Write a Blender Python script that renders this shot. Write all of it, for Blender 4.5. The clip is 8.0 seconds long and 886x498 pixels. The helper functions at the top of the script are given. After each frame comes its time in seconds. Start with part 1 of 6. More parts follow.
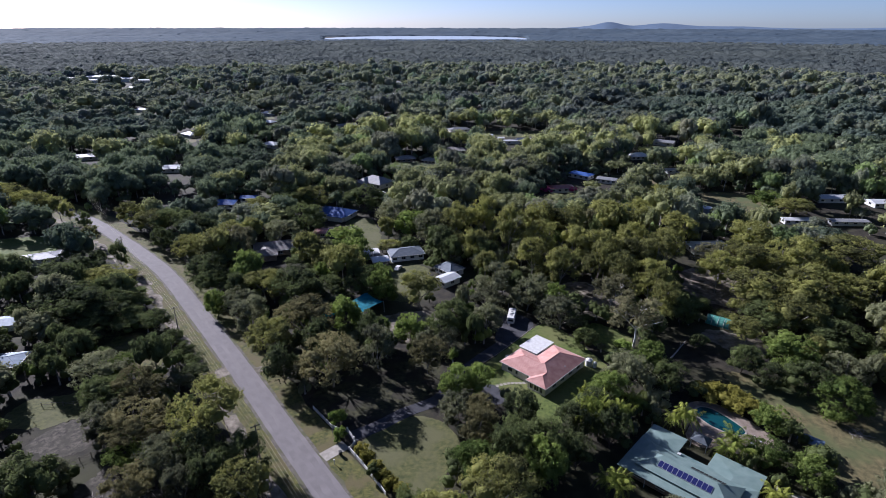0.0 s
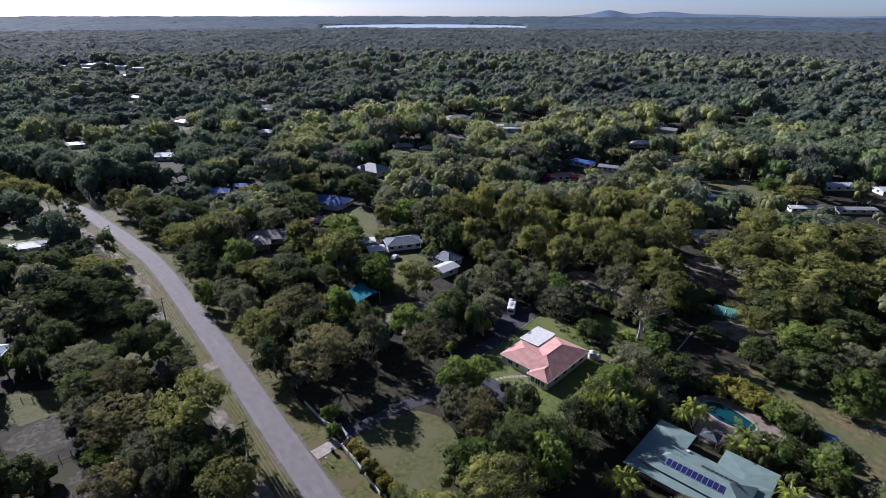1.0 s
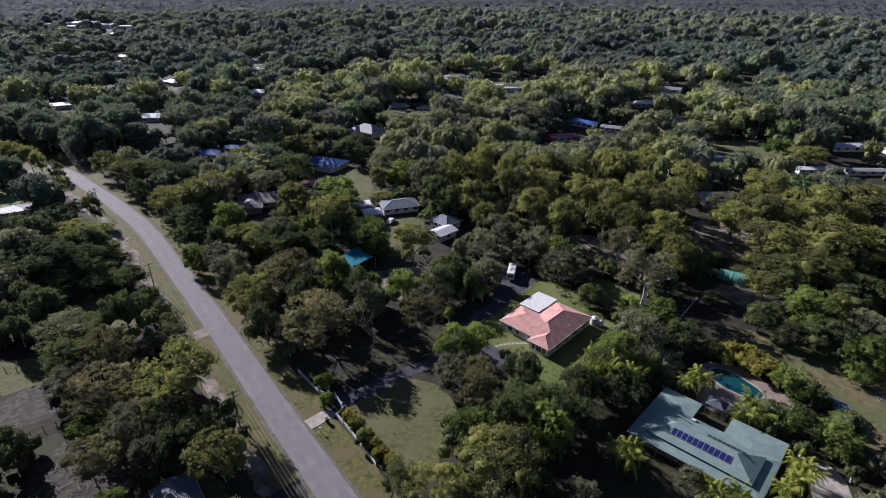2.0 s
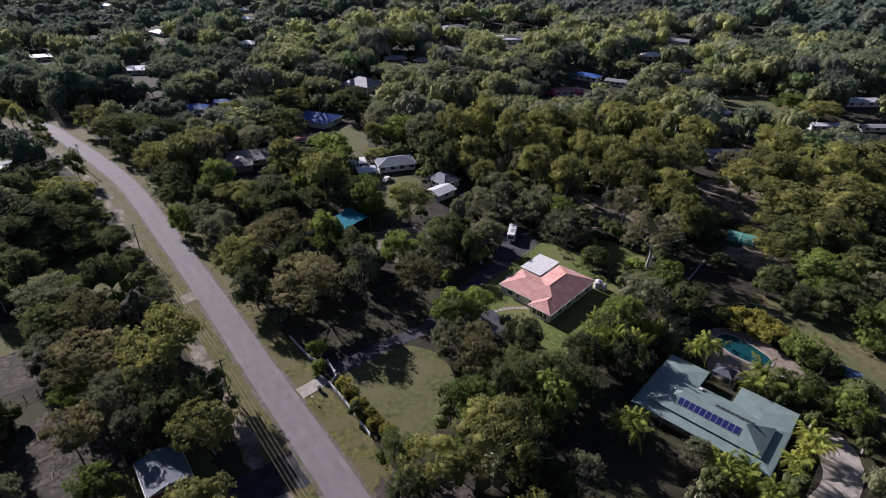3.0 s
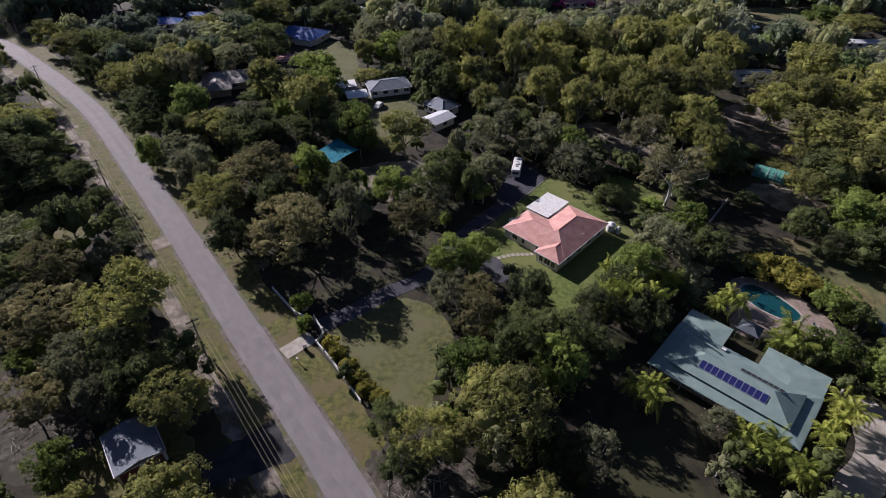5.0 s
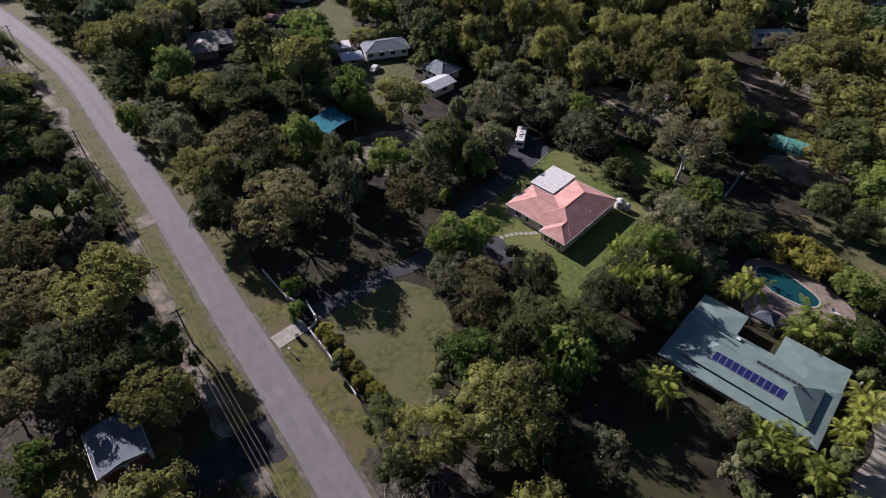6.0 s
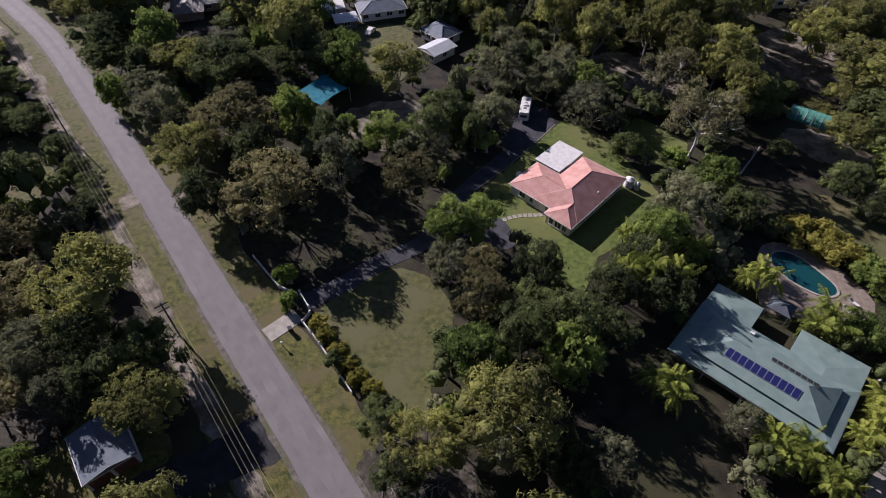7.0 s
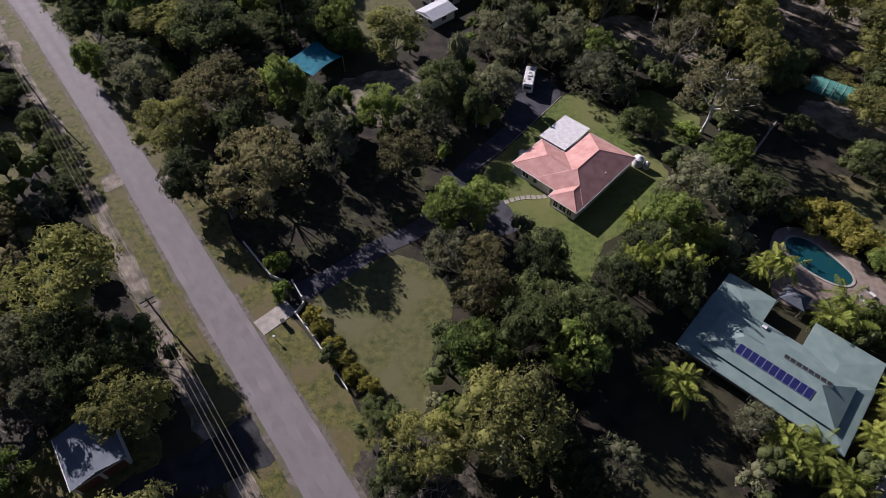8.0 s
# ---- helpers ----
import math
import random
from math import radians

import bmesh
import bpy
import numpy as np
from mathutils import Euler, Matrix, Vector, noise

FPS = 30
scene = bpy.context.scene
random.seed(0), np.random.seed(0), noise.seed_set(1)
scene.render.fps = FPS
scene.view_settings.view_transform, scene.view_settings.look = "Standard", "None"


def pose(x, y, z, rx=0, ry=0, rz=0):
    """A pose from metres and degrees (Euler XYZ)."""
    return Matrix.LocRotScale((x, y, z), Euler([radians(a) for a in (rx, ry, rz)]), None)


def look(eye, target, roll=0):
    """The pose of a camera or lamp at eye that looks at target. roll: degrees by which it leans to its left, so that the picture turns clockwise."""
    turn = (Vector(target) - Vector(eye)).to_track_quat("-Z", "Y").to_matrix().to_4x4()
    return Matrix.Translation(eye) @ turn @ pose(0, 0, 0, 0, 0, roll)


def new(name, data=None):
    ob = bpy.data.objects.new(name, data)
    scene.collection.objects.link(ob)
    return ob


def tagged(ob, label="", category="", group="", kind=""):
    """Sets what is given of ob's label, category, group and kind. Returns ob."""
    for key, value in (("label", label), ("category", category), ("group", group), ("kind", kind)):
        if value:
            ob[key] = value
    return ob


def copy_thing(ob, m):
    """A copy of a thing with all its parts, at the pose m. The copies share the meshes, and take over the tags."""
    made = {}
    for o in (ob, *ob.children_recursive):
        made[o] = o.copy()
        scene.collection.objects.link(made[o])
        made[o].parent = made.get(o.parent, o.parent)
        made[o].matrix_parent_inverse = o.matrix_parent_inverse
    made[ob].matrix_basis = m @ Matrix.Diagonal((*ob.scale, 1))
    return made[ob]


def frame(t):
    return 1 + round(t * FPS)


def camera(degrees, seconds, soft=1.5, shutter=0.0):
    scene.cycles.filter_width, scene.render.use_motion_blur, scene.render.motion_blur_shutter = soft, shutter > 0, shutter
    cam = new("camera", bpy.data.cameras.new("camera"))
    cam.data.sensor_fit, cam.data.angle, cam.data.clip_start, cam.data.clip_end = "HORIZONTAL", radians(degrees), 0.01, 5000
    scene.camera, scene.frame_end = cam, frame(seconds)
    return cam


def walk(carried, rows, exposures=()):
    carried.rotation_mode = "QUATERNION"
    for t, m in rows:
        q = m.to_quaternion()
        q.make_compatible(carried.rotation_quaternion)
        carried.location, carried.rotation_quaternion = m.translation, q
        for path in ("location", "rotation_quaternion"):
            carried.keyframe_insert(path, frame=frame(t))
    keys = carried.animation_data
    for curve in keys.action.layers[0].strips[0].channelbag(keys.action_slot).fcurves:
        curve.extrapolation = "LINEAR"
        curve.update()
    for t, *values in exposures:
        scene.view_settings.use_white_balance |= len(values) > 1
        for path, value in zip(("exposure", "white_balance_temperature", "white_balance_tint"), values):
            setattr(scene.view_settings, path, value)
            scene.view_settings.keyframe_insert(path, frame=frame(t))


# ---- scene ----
cam = camera(76.8, 8.0, soft=0.8)
PATH = [
    (0, (1.94, -11.705, 90.55), (1.778, -9.857, 89.803), 0.1),
    (0.5, (1.958, -8.713, 89.159), (1.797, -6.865, 88.41), 0.1),
    (1, (1.811, -5.83, 87.541), (1.654, -3.995, 86.762), 0.1),
    (2.5, (1.314, 2.905, 83.546), (1.175, 4.653, 82.583), 0.1),
    (3, (1.18, 6.237, 82.372), (1.046, 7.947, 81.344), 0.2),
    (3.5, (0.927, 9.343, 81.328), (0.799, 11.017, 80.241), 0.2),
    (4, (0.589, 12.933, 80.479), (0.467, 14.566, 79.33), 0.3),
    (4.5, (0.469, 16.323, 79.763), (0.35, 17.916, 78.559), 0.3),
    (6, (-0.26, 27.79, 78.539), (-0.367, 29.24, 77.165), 0.3),
    (6.5, (-0.522, 31.459, 78.411), (-0.625, 32.857, 76.985), 0.4),
    (7, (-0.724, 35.514, 78.397), (-0.823, 36.853, 76.915), 0.3),
    (7.5, (-1.008, 39.053, 78.414), (-1.101, 40.337, 76.884), 0.4),
    (8, (-1.258, 42.625, 78.388), (-1.345, 43.844, 76.805), 0.4),
]
walk(cam, [(t, look(eye, target, roll)) for t, eye, target, roll in PATH],
     exposures=[(0, 0.96, 5320, 23), (1.2, 0.88, 5400, 23), (2.5, 0.79, 5640, 25), (4.5, 0.75, 5780, 26), (8, 0.72, 5800, 28)])

# ---- world, sun and exposure (see walk above for the exposures) ----
SUN_AZ = math.atan2(-0.778, 0.628)          # the sun stands ahead and to the west of the path
SUN_EL = radians(26.3)
sun_way = Vector((math.sin(SUN_AZ) * math.cos(SUN_EL), math.cos(SUN_AZ) * math.cos(SUN_EL), math.sin(SUN_EL)))
world = bpy.data.worlds.new("World")
scene.world = world
world.use_nodes = True
wn = world.node_tree.nodes
sky = wn.new("ShaderNodeTexSky")
sky.sky_type = "NISHITA"
sky.sun_disc = False
sky.sun_elevation = SUN_EL
sky.sun_rotation = SUN_AZ
sky.altitude = 60
sky.air_density, sky.dust_density, sky.ozone_density = 0.5, 0.5, 1.2
wn["Background"].inputs["Strength"].default_value = 0.05
world.node_tree.links.new(sky.outputs[0], wn["Background"].inputs["Color"])
sun_data = bpy.data.lights.new("sun", "SUN")
sun_data.energy, sun_data.angle, sun_data.color = 5.0, radians(0.53), (1.0, 0.93, 0.82)
sun = new("sun", sun_data)
sun.matrix_world = look((0, 0, 300), Vector((0, 0, 300)) - sun_way)


# ---- materials ----
def nodes_of(name):
    m = bpy.data.materials.new(name)
    m.use_nodes = True
    nt = m.node_tree
    return m, nt, nt.nodes, nt.links, nt.nodes["Principled BSDF"]


def surface(name, low, high, scale=3.0, rough=0.8, bump=0.3, fine=40.0, metal=0.0, dist=0.05, third=None, patch=0.15, spec=0.3):
    """Two colours mixed by coarse and fine noise, a third in large patches, and a noise bump."""
    m, nt, n, l, b = nodes_of(name)
    co = n.new("ShaderNodeTexCoord")
    a, f, p = (n.new("ShaderNodeTexNoise") for _ in range(3))
    for t, s, d in ((a, scale, 6), (f, fine, 4), (p, patch, 5)):
        t.inputs["Scale"].default_value, t.inputs["Detail"].default_value = s, d
        l.new(co.outputs["Object"], t.inputs["Vector"])
    add = n.new("ShaderNodeMath")
    add.operation = "MULTIPLY_ADD"
    l.new(f.outputs["Fac"], add.inputs[0])
    add.inputs[1].default_value = 0.6
    l.new(a.outputs["Fac"], add.inputs[2])
    ramp = n.new("ShaderNodeValToRGB")
    ramp.color_ramp.elements[0].position, ramp.color_ramp.elements[1].position = 0.62, 0.98
    ramp.color_ramp.elements[0].color, ramp.color_ramp.elements[1].color = (*low, 1), (*high, 1)
    l.new(add.outputs[0], ramp.inputs[0])
    out = ramp.outputs[0]
    if third:
        r2 = n.new("ShaderNodeValToRGB")
        r2.color_ramp.elements[0].position, r2.color_ramp.elements[1].position = 0.45, 0.62
        l.new(p.outputs["Fac"], r2.inputs[0])
        mix = n.new("ShaderNodeMix")
        mix.data_type = "RGBA"
        l.new(r2.outputs[0], mix.inputs["Factor"])
        l.new(out, mix.inputs["A"])
        mix.inputs["B"].default_value = (*third, 1)
        out = mix.outputs["Result"]
    l.new(out, b.inputs["Base Color"])
    b.inputs["Roughness"].default_value, b.inputs["Metallic"].default_value = rough, metal
    b.inputs["Specular IOR Level"].default_value = spec
    if bump:
        bp = n.new("ShaderNodeBump")
        bp.inputs["Strength"].default_value, bp.inputs["Distance"].default_value = bump, dist
        l.new(add.outputs[0], bp.inputs["Height"])
        l.new(bp.outputs[0], b.inputs["Normal"])
    return m


def foliage(name, low, high, through_light=0.45, rough=0.9, patch=0.09, tuft=2.2, relief=0.35):
    """Leaves: tone by tree and by leaf, some light shining through."""
    m, nt, n, l, b = nodes_of(name)
    geo, info = n.new("ShaderNodeNewGeometry"), n.new("ShaderNodeObjectInfo")
    co, ns = n.new("ShaderNodeTexCoord"), n.new("ShaderNodeTexNoise")
    ns.inputs["Scale"].default_value = patch
    ns.inputs["Detail"].default_value = 4
    l.new(geo.outputs["Position"], ns.inputs["Vector"])
    mix = n.new("ShaderNodeMix")
    mix.data_type = "RGBA"
    mix.inputs["A"].default_value, mix.inputs["B"].default_value = (*low, 1), (*high, 1)
    s1, s2 = n.new("ShaderNodeMath"), n.new("ShaderNodeMath")
    s1.operation = s2.operation = "MULTIPLY_ADD"
    l.new(geo.outputs["Random Per Island"], s1.inputs[0])
    s1.inputs[1].default_value = 0.55
    l.new(info.outputs["Random"], s2.inputs[0])
    s2.inputs[1].default_value = 0.5
    nr = n.new("ShaderNodeMath")
    nr.operation = "MULTIPLY_ADD"
    l.new(ns.outputs["Fac"], nr.inputs[0])
    nr.inputs[1].default_value, nr.inputs[2].default_value = 2.0, -1.02
    l.new(nr.outputs[0], s2.inputs[2])
    l.new(s2.outputs[0], s1.inputs[2])
    l.new(s1.outputs[0], mix.inputs["Factor"])
    l.new(mix.outputs["Result"], b.inputs["Base Color"])
    b.inputs["Roughness"].default_value = rough
    b.inputs["Specular IOR Level"].default_value = 0.06
    fine, bp = n.new("ShaderNodeTexNoise"), n.new("ShaderNodeBump")
    fine.inputs["Scale"].default_value, fine.inputs["Detail"].default_value, fine.inputs["Roughness"].default_value = tuft, 5, 0.7
    l.new(geo.outputs["Position"], fine.inputs["Vector"])
    bp.inputs["Strength"].default_value, bp.inputs["Distance"].default_value = 1.0, relief
    l.new(fine.outputs["Fac"], bp.inputs["Height"])
    l.new(bp.outputs[0], b.inputs["Normal"])
    tr = n.new("ShaderNodeBsdfTranslucent")
    l.new(bp.outputs[0], tr.inputs["Normal"])
    l.new(mix.outputs["Result"], tr.inputs["Color"])
    ms = n.new("ShaderNodeMixShader")
    ms.inputs[0].default_value = through_light
    l.new(b.outputs[0], ms.inputs[1])
    l.new(tr.outputs[0], ms.inputs[2])
    l.new(ms.outputs[0], n["Material Output"].inputs["Surface"])
    return m


def ribbed(name, low, high, pitch, along="x", rough=0.45, bump=0.6, metal=0.0, dist=0.06, spec=0.5, rows=0.0):
    """Sheet metal or tile: ribs (and rows of laps) as relief, blotches of weather."""
    m, nt, n, l, b = nodes_of(name)
    co, sep = n.new("ShaderNodeTexCoord"), n.new("ShaderNodeSeparateXYZ")
    l.new(co.outputs["Object"], sep.inputs[0])
    ns = n.new("ShaderNodeTexNoise")
    ns.inputs["Scale"].default_value, ns.inputs["Detail"].default_value = 0.6, 8
    l.new(co.outputs["Object"], ns.inputs["Vector"])
    ramp = n.new("ShaderNodeValToRGB")
    ramp.color_ramp.elements[0].position, ramp.color_ramp.elements[1].position = 0.3, 0.75
    ramp.color_ramp.elements[0].color, ramp.color_ramp.elements[1].color = (*low, 1), (*high, 1)
    l.new(ns.outputs["Fac"], ramp.inputs[0])

    def wave(axis, step):
        mu, si = n.new("ShaderNodeMath"), n.new("ShaderNodeMath")
        mu.operation, si.operation = "MULTIPLY", "SINE"
        l.new(sep.outputs[axis], mu.inputs[0])
        mu.inputs[1].default_value = 2 * math.pi / step
        l.new(mu.outputs[0], si.inputs[0])
        return si

    s = wave({"x": 0, "y": 1, "z": 2}[along], pitch)
    height = s.outputs[0]
    if rows:
        r = wave(2, rows)
        ad = n.new("ShaderNodeMath")
        l.new(s.outputs[0], ad.inputs[0])
        l.new(r.outputs[0], ad.inputs[1])
        height = ad.outputs[0]
    bp = n.new("ShaderNodeBump")
    bp.inputs["Strength"].default_value, bp.inputs["Distance"].default_value = bump, dist
    l.new(height, bp.inputs["Height"])
    l.new(bp.outputs[0], b.inputs["Normal"])
    l.new(ramp.outputs[0], b.inputs["Base Color"])
    b.inputs["Roughness"].default_value, b.inputs["Metallic"].default_value = rough, metal
    b.inputs["Specular IOR Level"].default_value = spec
    return m


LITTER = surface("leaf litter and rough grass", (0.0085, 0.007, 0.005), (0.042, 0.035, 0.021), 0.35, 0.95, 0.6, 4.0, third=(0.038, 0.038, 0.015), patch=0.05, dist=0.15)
GRASS = surface("mown lawn", (0.046, 0.0546, 0.0158), (0.115, 0.112, 0.037), 0.9, 0.95, 0.8, 5.0, third=(0.1, 0.098, 0.042), patch=0.13, dist=0.08)
LUSH = surface("green lawn", (0.052, 0.0783, 0.0155), (0.125, 0.152, 0.0329), 0.9, 0.95, 0.8, 5.0, third=(0.125, 0.134, 0.041), patch=0.1, dist=0.08)
DRY = surface("dry paddock grass", (0.072, 0.0656, 0.028), (0.16, 0.132, 0.06), 0.7, 0.95, 0.8, 4.0, third=(0.08, 0.096, 0.036), patch=0.08, dist=0.08)
# thin grass with deep tree shade put into its colour
SHADEGRASS = surface("thin grass and litter, darkened as tree shade", (0.011, 0.012, 0.005), (0.056, 0.054, 0.02), 0.7, 0.95, 0.8, 4.0, third=(0.026, 0.022, 0.013), patch=0.15, dist=0.1)
VERGE = surface("verge grass", (0.036, 0.045, 0.011), (0.13, 0.12, 0.03), 0.9, 0.95, 0.8, 4.0, third=(0.105, 0.088, 0.038), patch=0.2, dist=0.08)
TWIGS = surface("litter of twigs and sand", (0.02, 0.017, 0.012), (0.11, 0.095, 0.072), 0.9, 0.95, 0.7, 5.0, third=(0.04, 0.036, 0.024), patch=0.3, dist=0.1)
SAND = surface("bare sandy dirt", (0.12, 0.1, 0.076), (0.264, 0.228, 0.176), 0.7, 0.95, 0.5, 5.0, third=(0.072, 0.064, 0.04), patch=0.25, dist=0.1)
GRAVEL = surface("gravel and dust", (0.075, 0.066, 0.05), (0.16, 0.142, 0.118), 1.2, 0.95, 0.6, 9.0, third=(0.085, 0.085, 0.04), patch=0.3, dist=0.05)
CHIP = surface("chip seal asphalt", (0.15, 0.135, 0.13), (0.19, 0.171, 0.166), 0.25, 0.9, 0.3, 25.0, third=(0.152, 0.138, 0.136), patch=0.06, dist=0.02)
TRACK = surface("worn wheel track asphalt", (0.138, 0.124, 0.12), (0.172, 0.155, 0.15), 0.4, 0.85, 0.25, 20.0, dist=0.02)
DRIVE = surface("dark driveway asphalt", (0.034, 0.034, 0.039), (0.066, 0.065, 0.072), 0.4, 0.9, 0.3, 20.0, dist=0.02)
# drive colour lowered to stand in for the trees' deep shade
SHADYDRIVE = surface("driveway darkened as tree shade", (0.014, 0.014, 0.015), (0.04, 0.039, 0.04), 0.4, 0.9, 0.3, 12.0, dist=0.02)
CONCRETE = surface("weathered concrete", (0.24, 0.216, 0.176), (0.368, 0.336, 0.288), 0.8, 0.9, 0.3, 15.0, dist=0.02)
PAVING = surface("pink pool paving", (0.16, 0.124, 0.1), (0.256, 0.208, 0.168), 1.0, 0.85, 0.3, 15.0, dist=0.02)
BARK = surface("pale gum bark", (0.166, 0.145, 0.124), (0.415, 0.382, 0.349), 1.2, 0.9, 0.5, 8.0)
WHITEBARK = surface("bleached gum bark", (0.4, 0.37, 0.34), (0.66, 0.63, 0.6), 1.2, 0.85, 0.4, 8.0)
DARKBARK = surface("rough dark bark", (0.05, 0.038, 0.03), (0.15, 0.12, 0.09), 2.0, 0.95, 0.6, 12.0)
TIMBER = surface("grey weathered timber", (0.09, 0.075, 0.06), (0.2, 0.175, 0.15), 2.0, 0.9, 0.4, 12.0)
WHITE = surface("white paint", (0.515, 0.498, 0.465), (0.647, 0.639, 0.614), 1.5, 0.5, 0.1, 20.0)
CREAM = surface("cream render", (0.5, 0.465, 0.4), (0.62, 0.585, 0.52), 0.9, 0.85, 0.3, 15.0)
BRICK = surface("brown brick wall", (0.2, 0.14, 0.1), (0.33, 0.25, 0.19), 1.5, 0.9, 0.4, 20.0)
TILE = ribbed("terracotta roof tile", (0.375, 0.182, 0.152), (0.52, 0.305, 0.258), 0.33, "x", 0.75, 0.3, dist=0.022, rows=0.12, spec=0.3)
TILEV = ribbed("terracotta roof tile, turned", (0.375, 0.182, 0.152), (0.52, 0.305, 0.258), 0.33, "y", 0.75, 0.16, dist=0.022, rows=0.12, spec=0.3)
RIDGE = surface("terracotta ridge cap", (0.37, 0.165, 0.135), (0.48, 0.25, 0.2), 2.0, 0.7, 0.2, 15.0)
MIST = ribbed("pale green sheet metal", (0.138, 0.198, 0.178), (0.196, 0.256, 0.23), 0.25, "x", 0.42, 0.05, dist=0.03)
ZINC = ribbed("pale zinc sheet", (0.457, 0.465, 0.473), (0.581, 0.589, 0.598), 0.25, "x", 0.4, 0.06, dist=0.03)
GREYROOF = ribbed("grey sheet roof", (0.166, 0.166, 0.17), (0.274, 0.274, 0.282), 0.3, "x", 0.5, 0.12, dist=0.04)
SHEDROOF = ribbed("blue grey sheet roof", (0.1, 0.118, 0.14), (0.145, 0.168, 0.195), 0.25, "x", 0.6, 0.06, dist=0.03, spec=0.25)
BROWNROOF = ribbed("brown grey tile roof", (0.141, 0.124, 0.112), (0.232, 0.207, 0.187), 0.33, "x", 0.7, 0.5, dist=0.05, rows=0.15)
BLUEROOF = ribbed("blue sheet roof", (0.03, 0.075, 0.24), (0.06, 0.125, 0.34), 0.3, "x", 0.6, 0.12, dist=0.04, spec=0.2)
REDROOF = ribbed("faded red sheet roof", (0.249, 0.083, 0.0664), (0.349, 0.141, 0.116), 0.3, "x", 0.5, 0.12, dist=0.04)
RED_DOOR = ribbed("dark red roller door", (0.1, 0.03, 0.025), (0.15, 0.05, 0.04), 0.12, "z", 0.5, 0.5, dist=0.03)
GREENMESH = ribbed("green shade net", (0.05, 0.2, 0.155), (0.1, 0.31, 0.24), 1.2, "x", 0.8, 0.3, dist=0.05)
TURQ = surface("turquoise shade cloth", (0.01, 0.2, 0.281), (0.03, 0.336, 0.425), 0.6, 0.7, 0.3, 6.0)
TARP = surface("blue grey cover", (0.1, 0.15, 0.22), (0.17, 0.24, 0.32), 0.6, 0.6, 0.3, 6.0)
CELL = surface("dark blue solar cells", (0.012, 0.014, 0.06), (0.02, 0.024, 0.1), 4.0, 0.25, 0.0, 20.0, spec=0.6)
ALLOY = surface("bare aluminium", (0.5, 0.5, 0.5), (0.65, 0.65, 0.65), 3.0, 0.4, 0.0, 20.0, metal=0.8)
BLACK = surface("black rubber", (0.012, 0.012, 0.012), (0.03, 0.03, 0.03), 3.0, 0.7, 0.1, 20.0)
WIRE = surface("weathered conductor", (0.36, 0.32, 0.2), (0.46, 0.41, 0.27), 3.0, 0.6, 0.0, 20.0)
GAZEBOROOF = surface("blue grey canvas roof", (0.06, 0.07, 0.08), (0.1, 0.115, 0.13), 1.0, 0.8, 0.2, 6.0)
POOLTILE = surface("pool plaster", (0.008, 0.055, 0.064), (0.016, 0.085, 0.092), 0.8, 0.6, 0.1, 8.0)
FLOWER = surface("magenta blossom", (0.32, 0.03, 0.12), (0.5, 0.08, 0.22), 1.5, 0.8, 0.3, 10.0)


def glassy(name, colour, rough=0.05, transmission=0.0):
    m, nt, n, l, b = nodes_of(name)
    b.inputs["Base Color"].default_value = (*colour, 1)
    b.inputs["Roughness"].default_value = rough
    b.inputs["Transmission Weight"].default_value = transmission
    b.inputs["IOR"].default_value = 1.33 if transmission else 1.5
    ns, bp = n.new("ShaderNodeTexNoise"), n.new("ShaderNodeBump")
    ns.inputs["Scale"].default_value = 2.0
    bp.inputs["Strength"].default_value, bp.inputs["Distance"].default_value = 0.12, 0.04
    l.new(ns.outputs["Fac"], bp.inputs["Height"])
    l.new(bp.outputs[0], b.inputs["Normal"])
    return m


GLASS = glassy("window glass", (0.02, 0.025, 0.03))
POOLWATER = glassy("pool water", (0.006, 0.05, 0.056), 0.06)
# base colour paled to stand in for sky mirrored in the water
LAKEWATER = surface("estuary water paled as sky reflection", (0.42, 0.47, 0.5), (0.5, 0.55, 0.58), 0.01, 0.3, 0.0, 0.1, spec=0.8)

LEAF_TONES = {
    "gum": ("olive gum leaves", (0.088, 0.092, 0.0403), (0.37, 0.372, 0.106)),
    "russet": ("brownish olive gum leaves", (0.095, 0.091, 0.043), (0.275, 0.25, 0.112)),
    "sparse": ("grey olive gum leaves", (0.105, 0.105, 0.0582), (0.31, 0.29, 0.146)),
    "paperbark": ("dull grey green leaves", (0.082, 0.086, 0.056), (0.285, 0.295, 0.151)),
    "dark": ("deep green leaves", (0.05, 0.062, 0.0325), (0.172, 0.205, 0.0717)),
    "broadleaf": ("fresh green leaves", (0.075, 0.11, 0.0291), (0.28, 0.35, 0.0851)),
    "shrub": ("light green shrub leaves", (0.095, 0.14, 0.0291), (0.3, 0.39, 0.0896)),
    "hedge": ("yellow green hedge leaves", (0.15, 0.15, 0.034), (0.38, 0.345, 0.075)),
    "palm": ("palm fronds", (0.15, 0.2, 0.042), (0.4, 0.43, 0.088)),
}
LEAF = {k: foliage(n, lo, hi, 0.45) for k, (n, lo, hi) in LEAF_TONES.items()}
# haze put into the leaf colours: farther woods lean more to blue grey
HAZE_GREY = (0.104, 0.14, 0.178)
HAZED_DISTLEAF = {k: foliage("distant " + n, tuple(0.75 * c + 0.52 * g for c, g in zip(lo, HAZE_GREY)), tuple(0.66 * c + 0.48 * g for c, g in zip(hi, HAZE_GREY)), 0.4, 0.9, 0.012, 0.7, 1.2) for k, (n, lo, hi) in LEAF_TONES.items()}
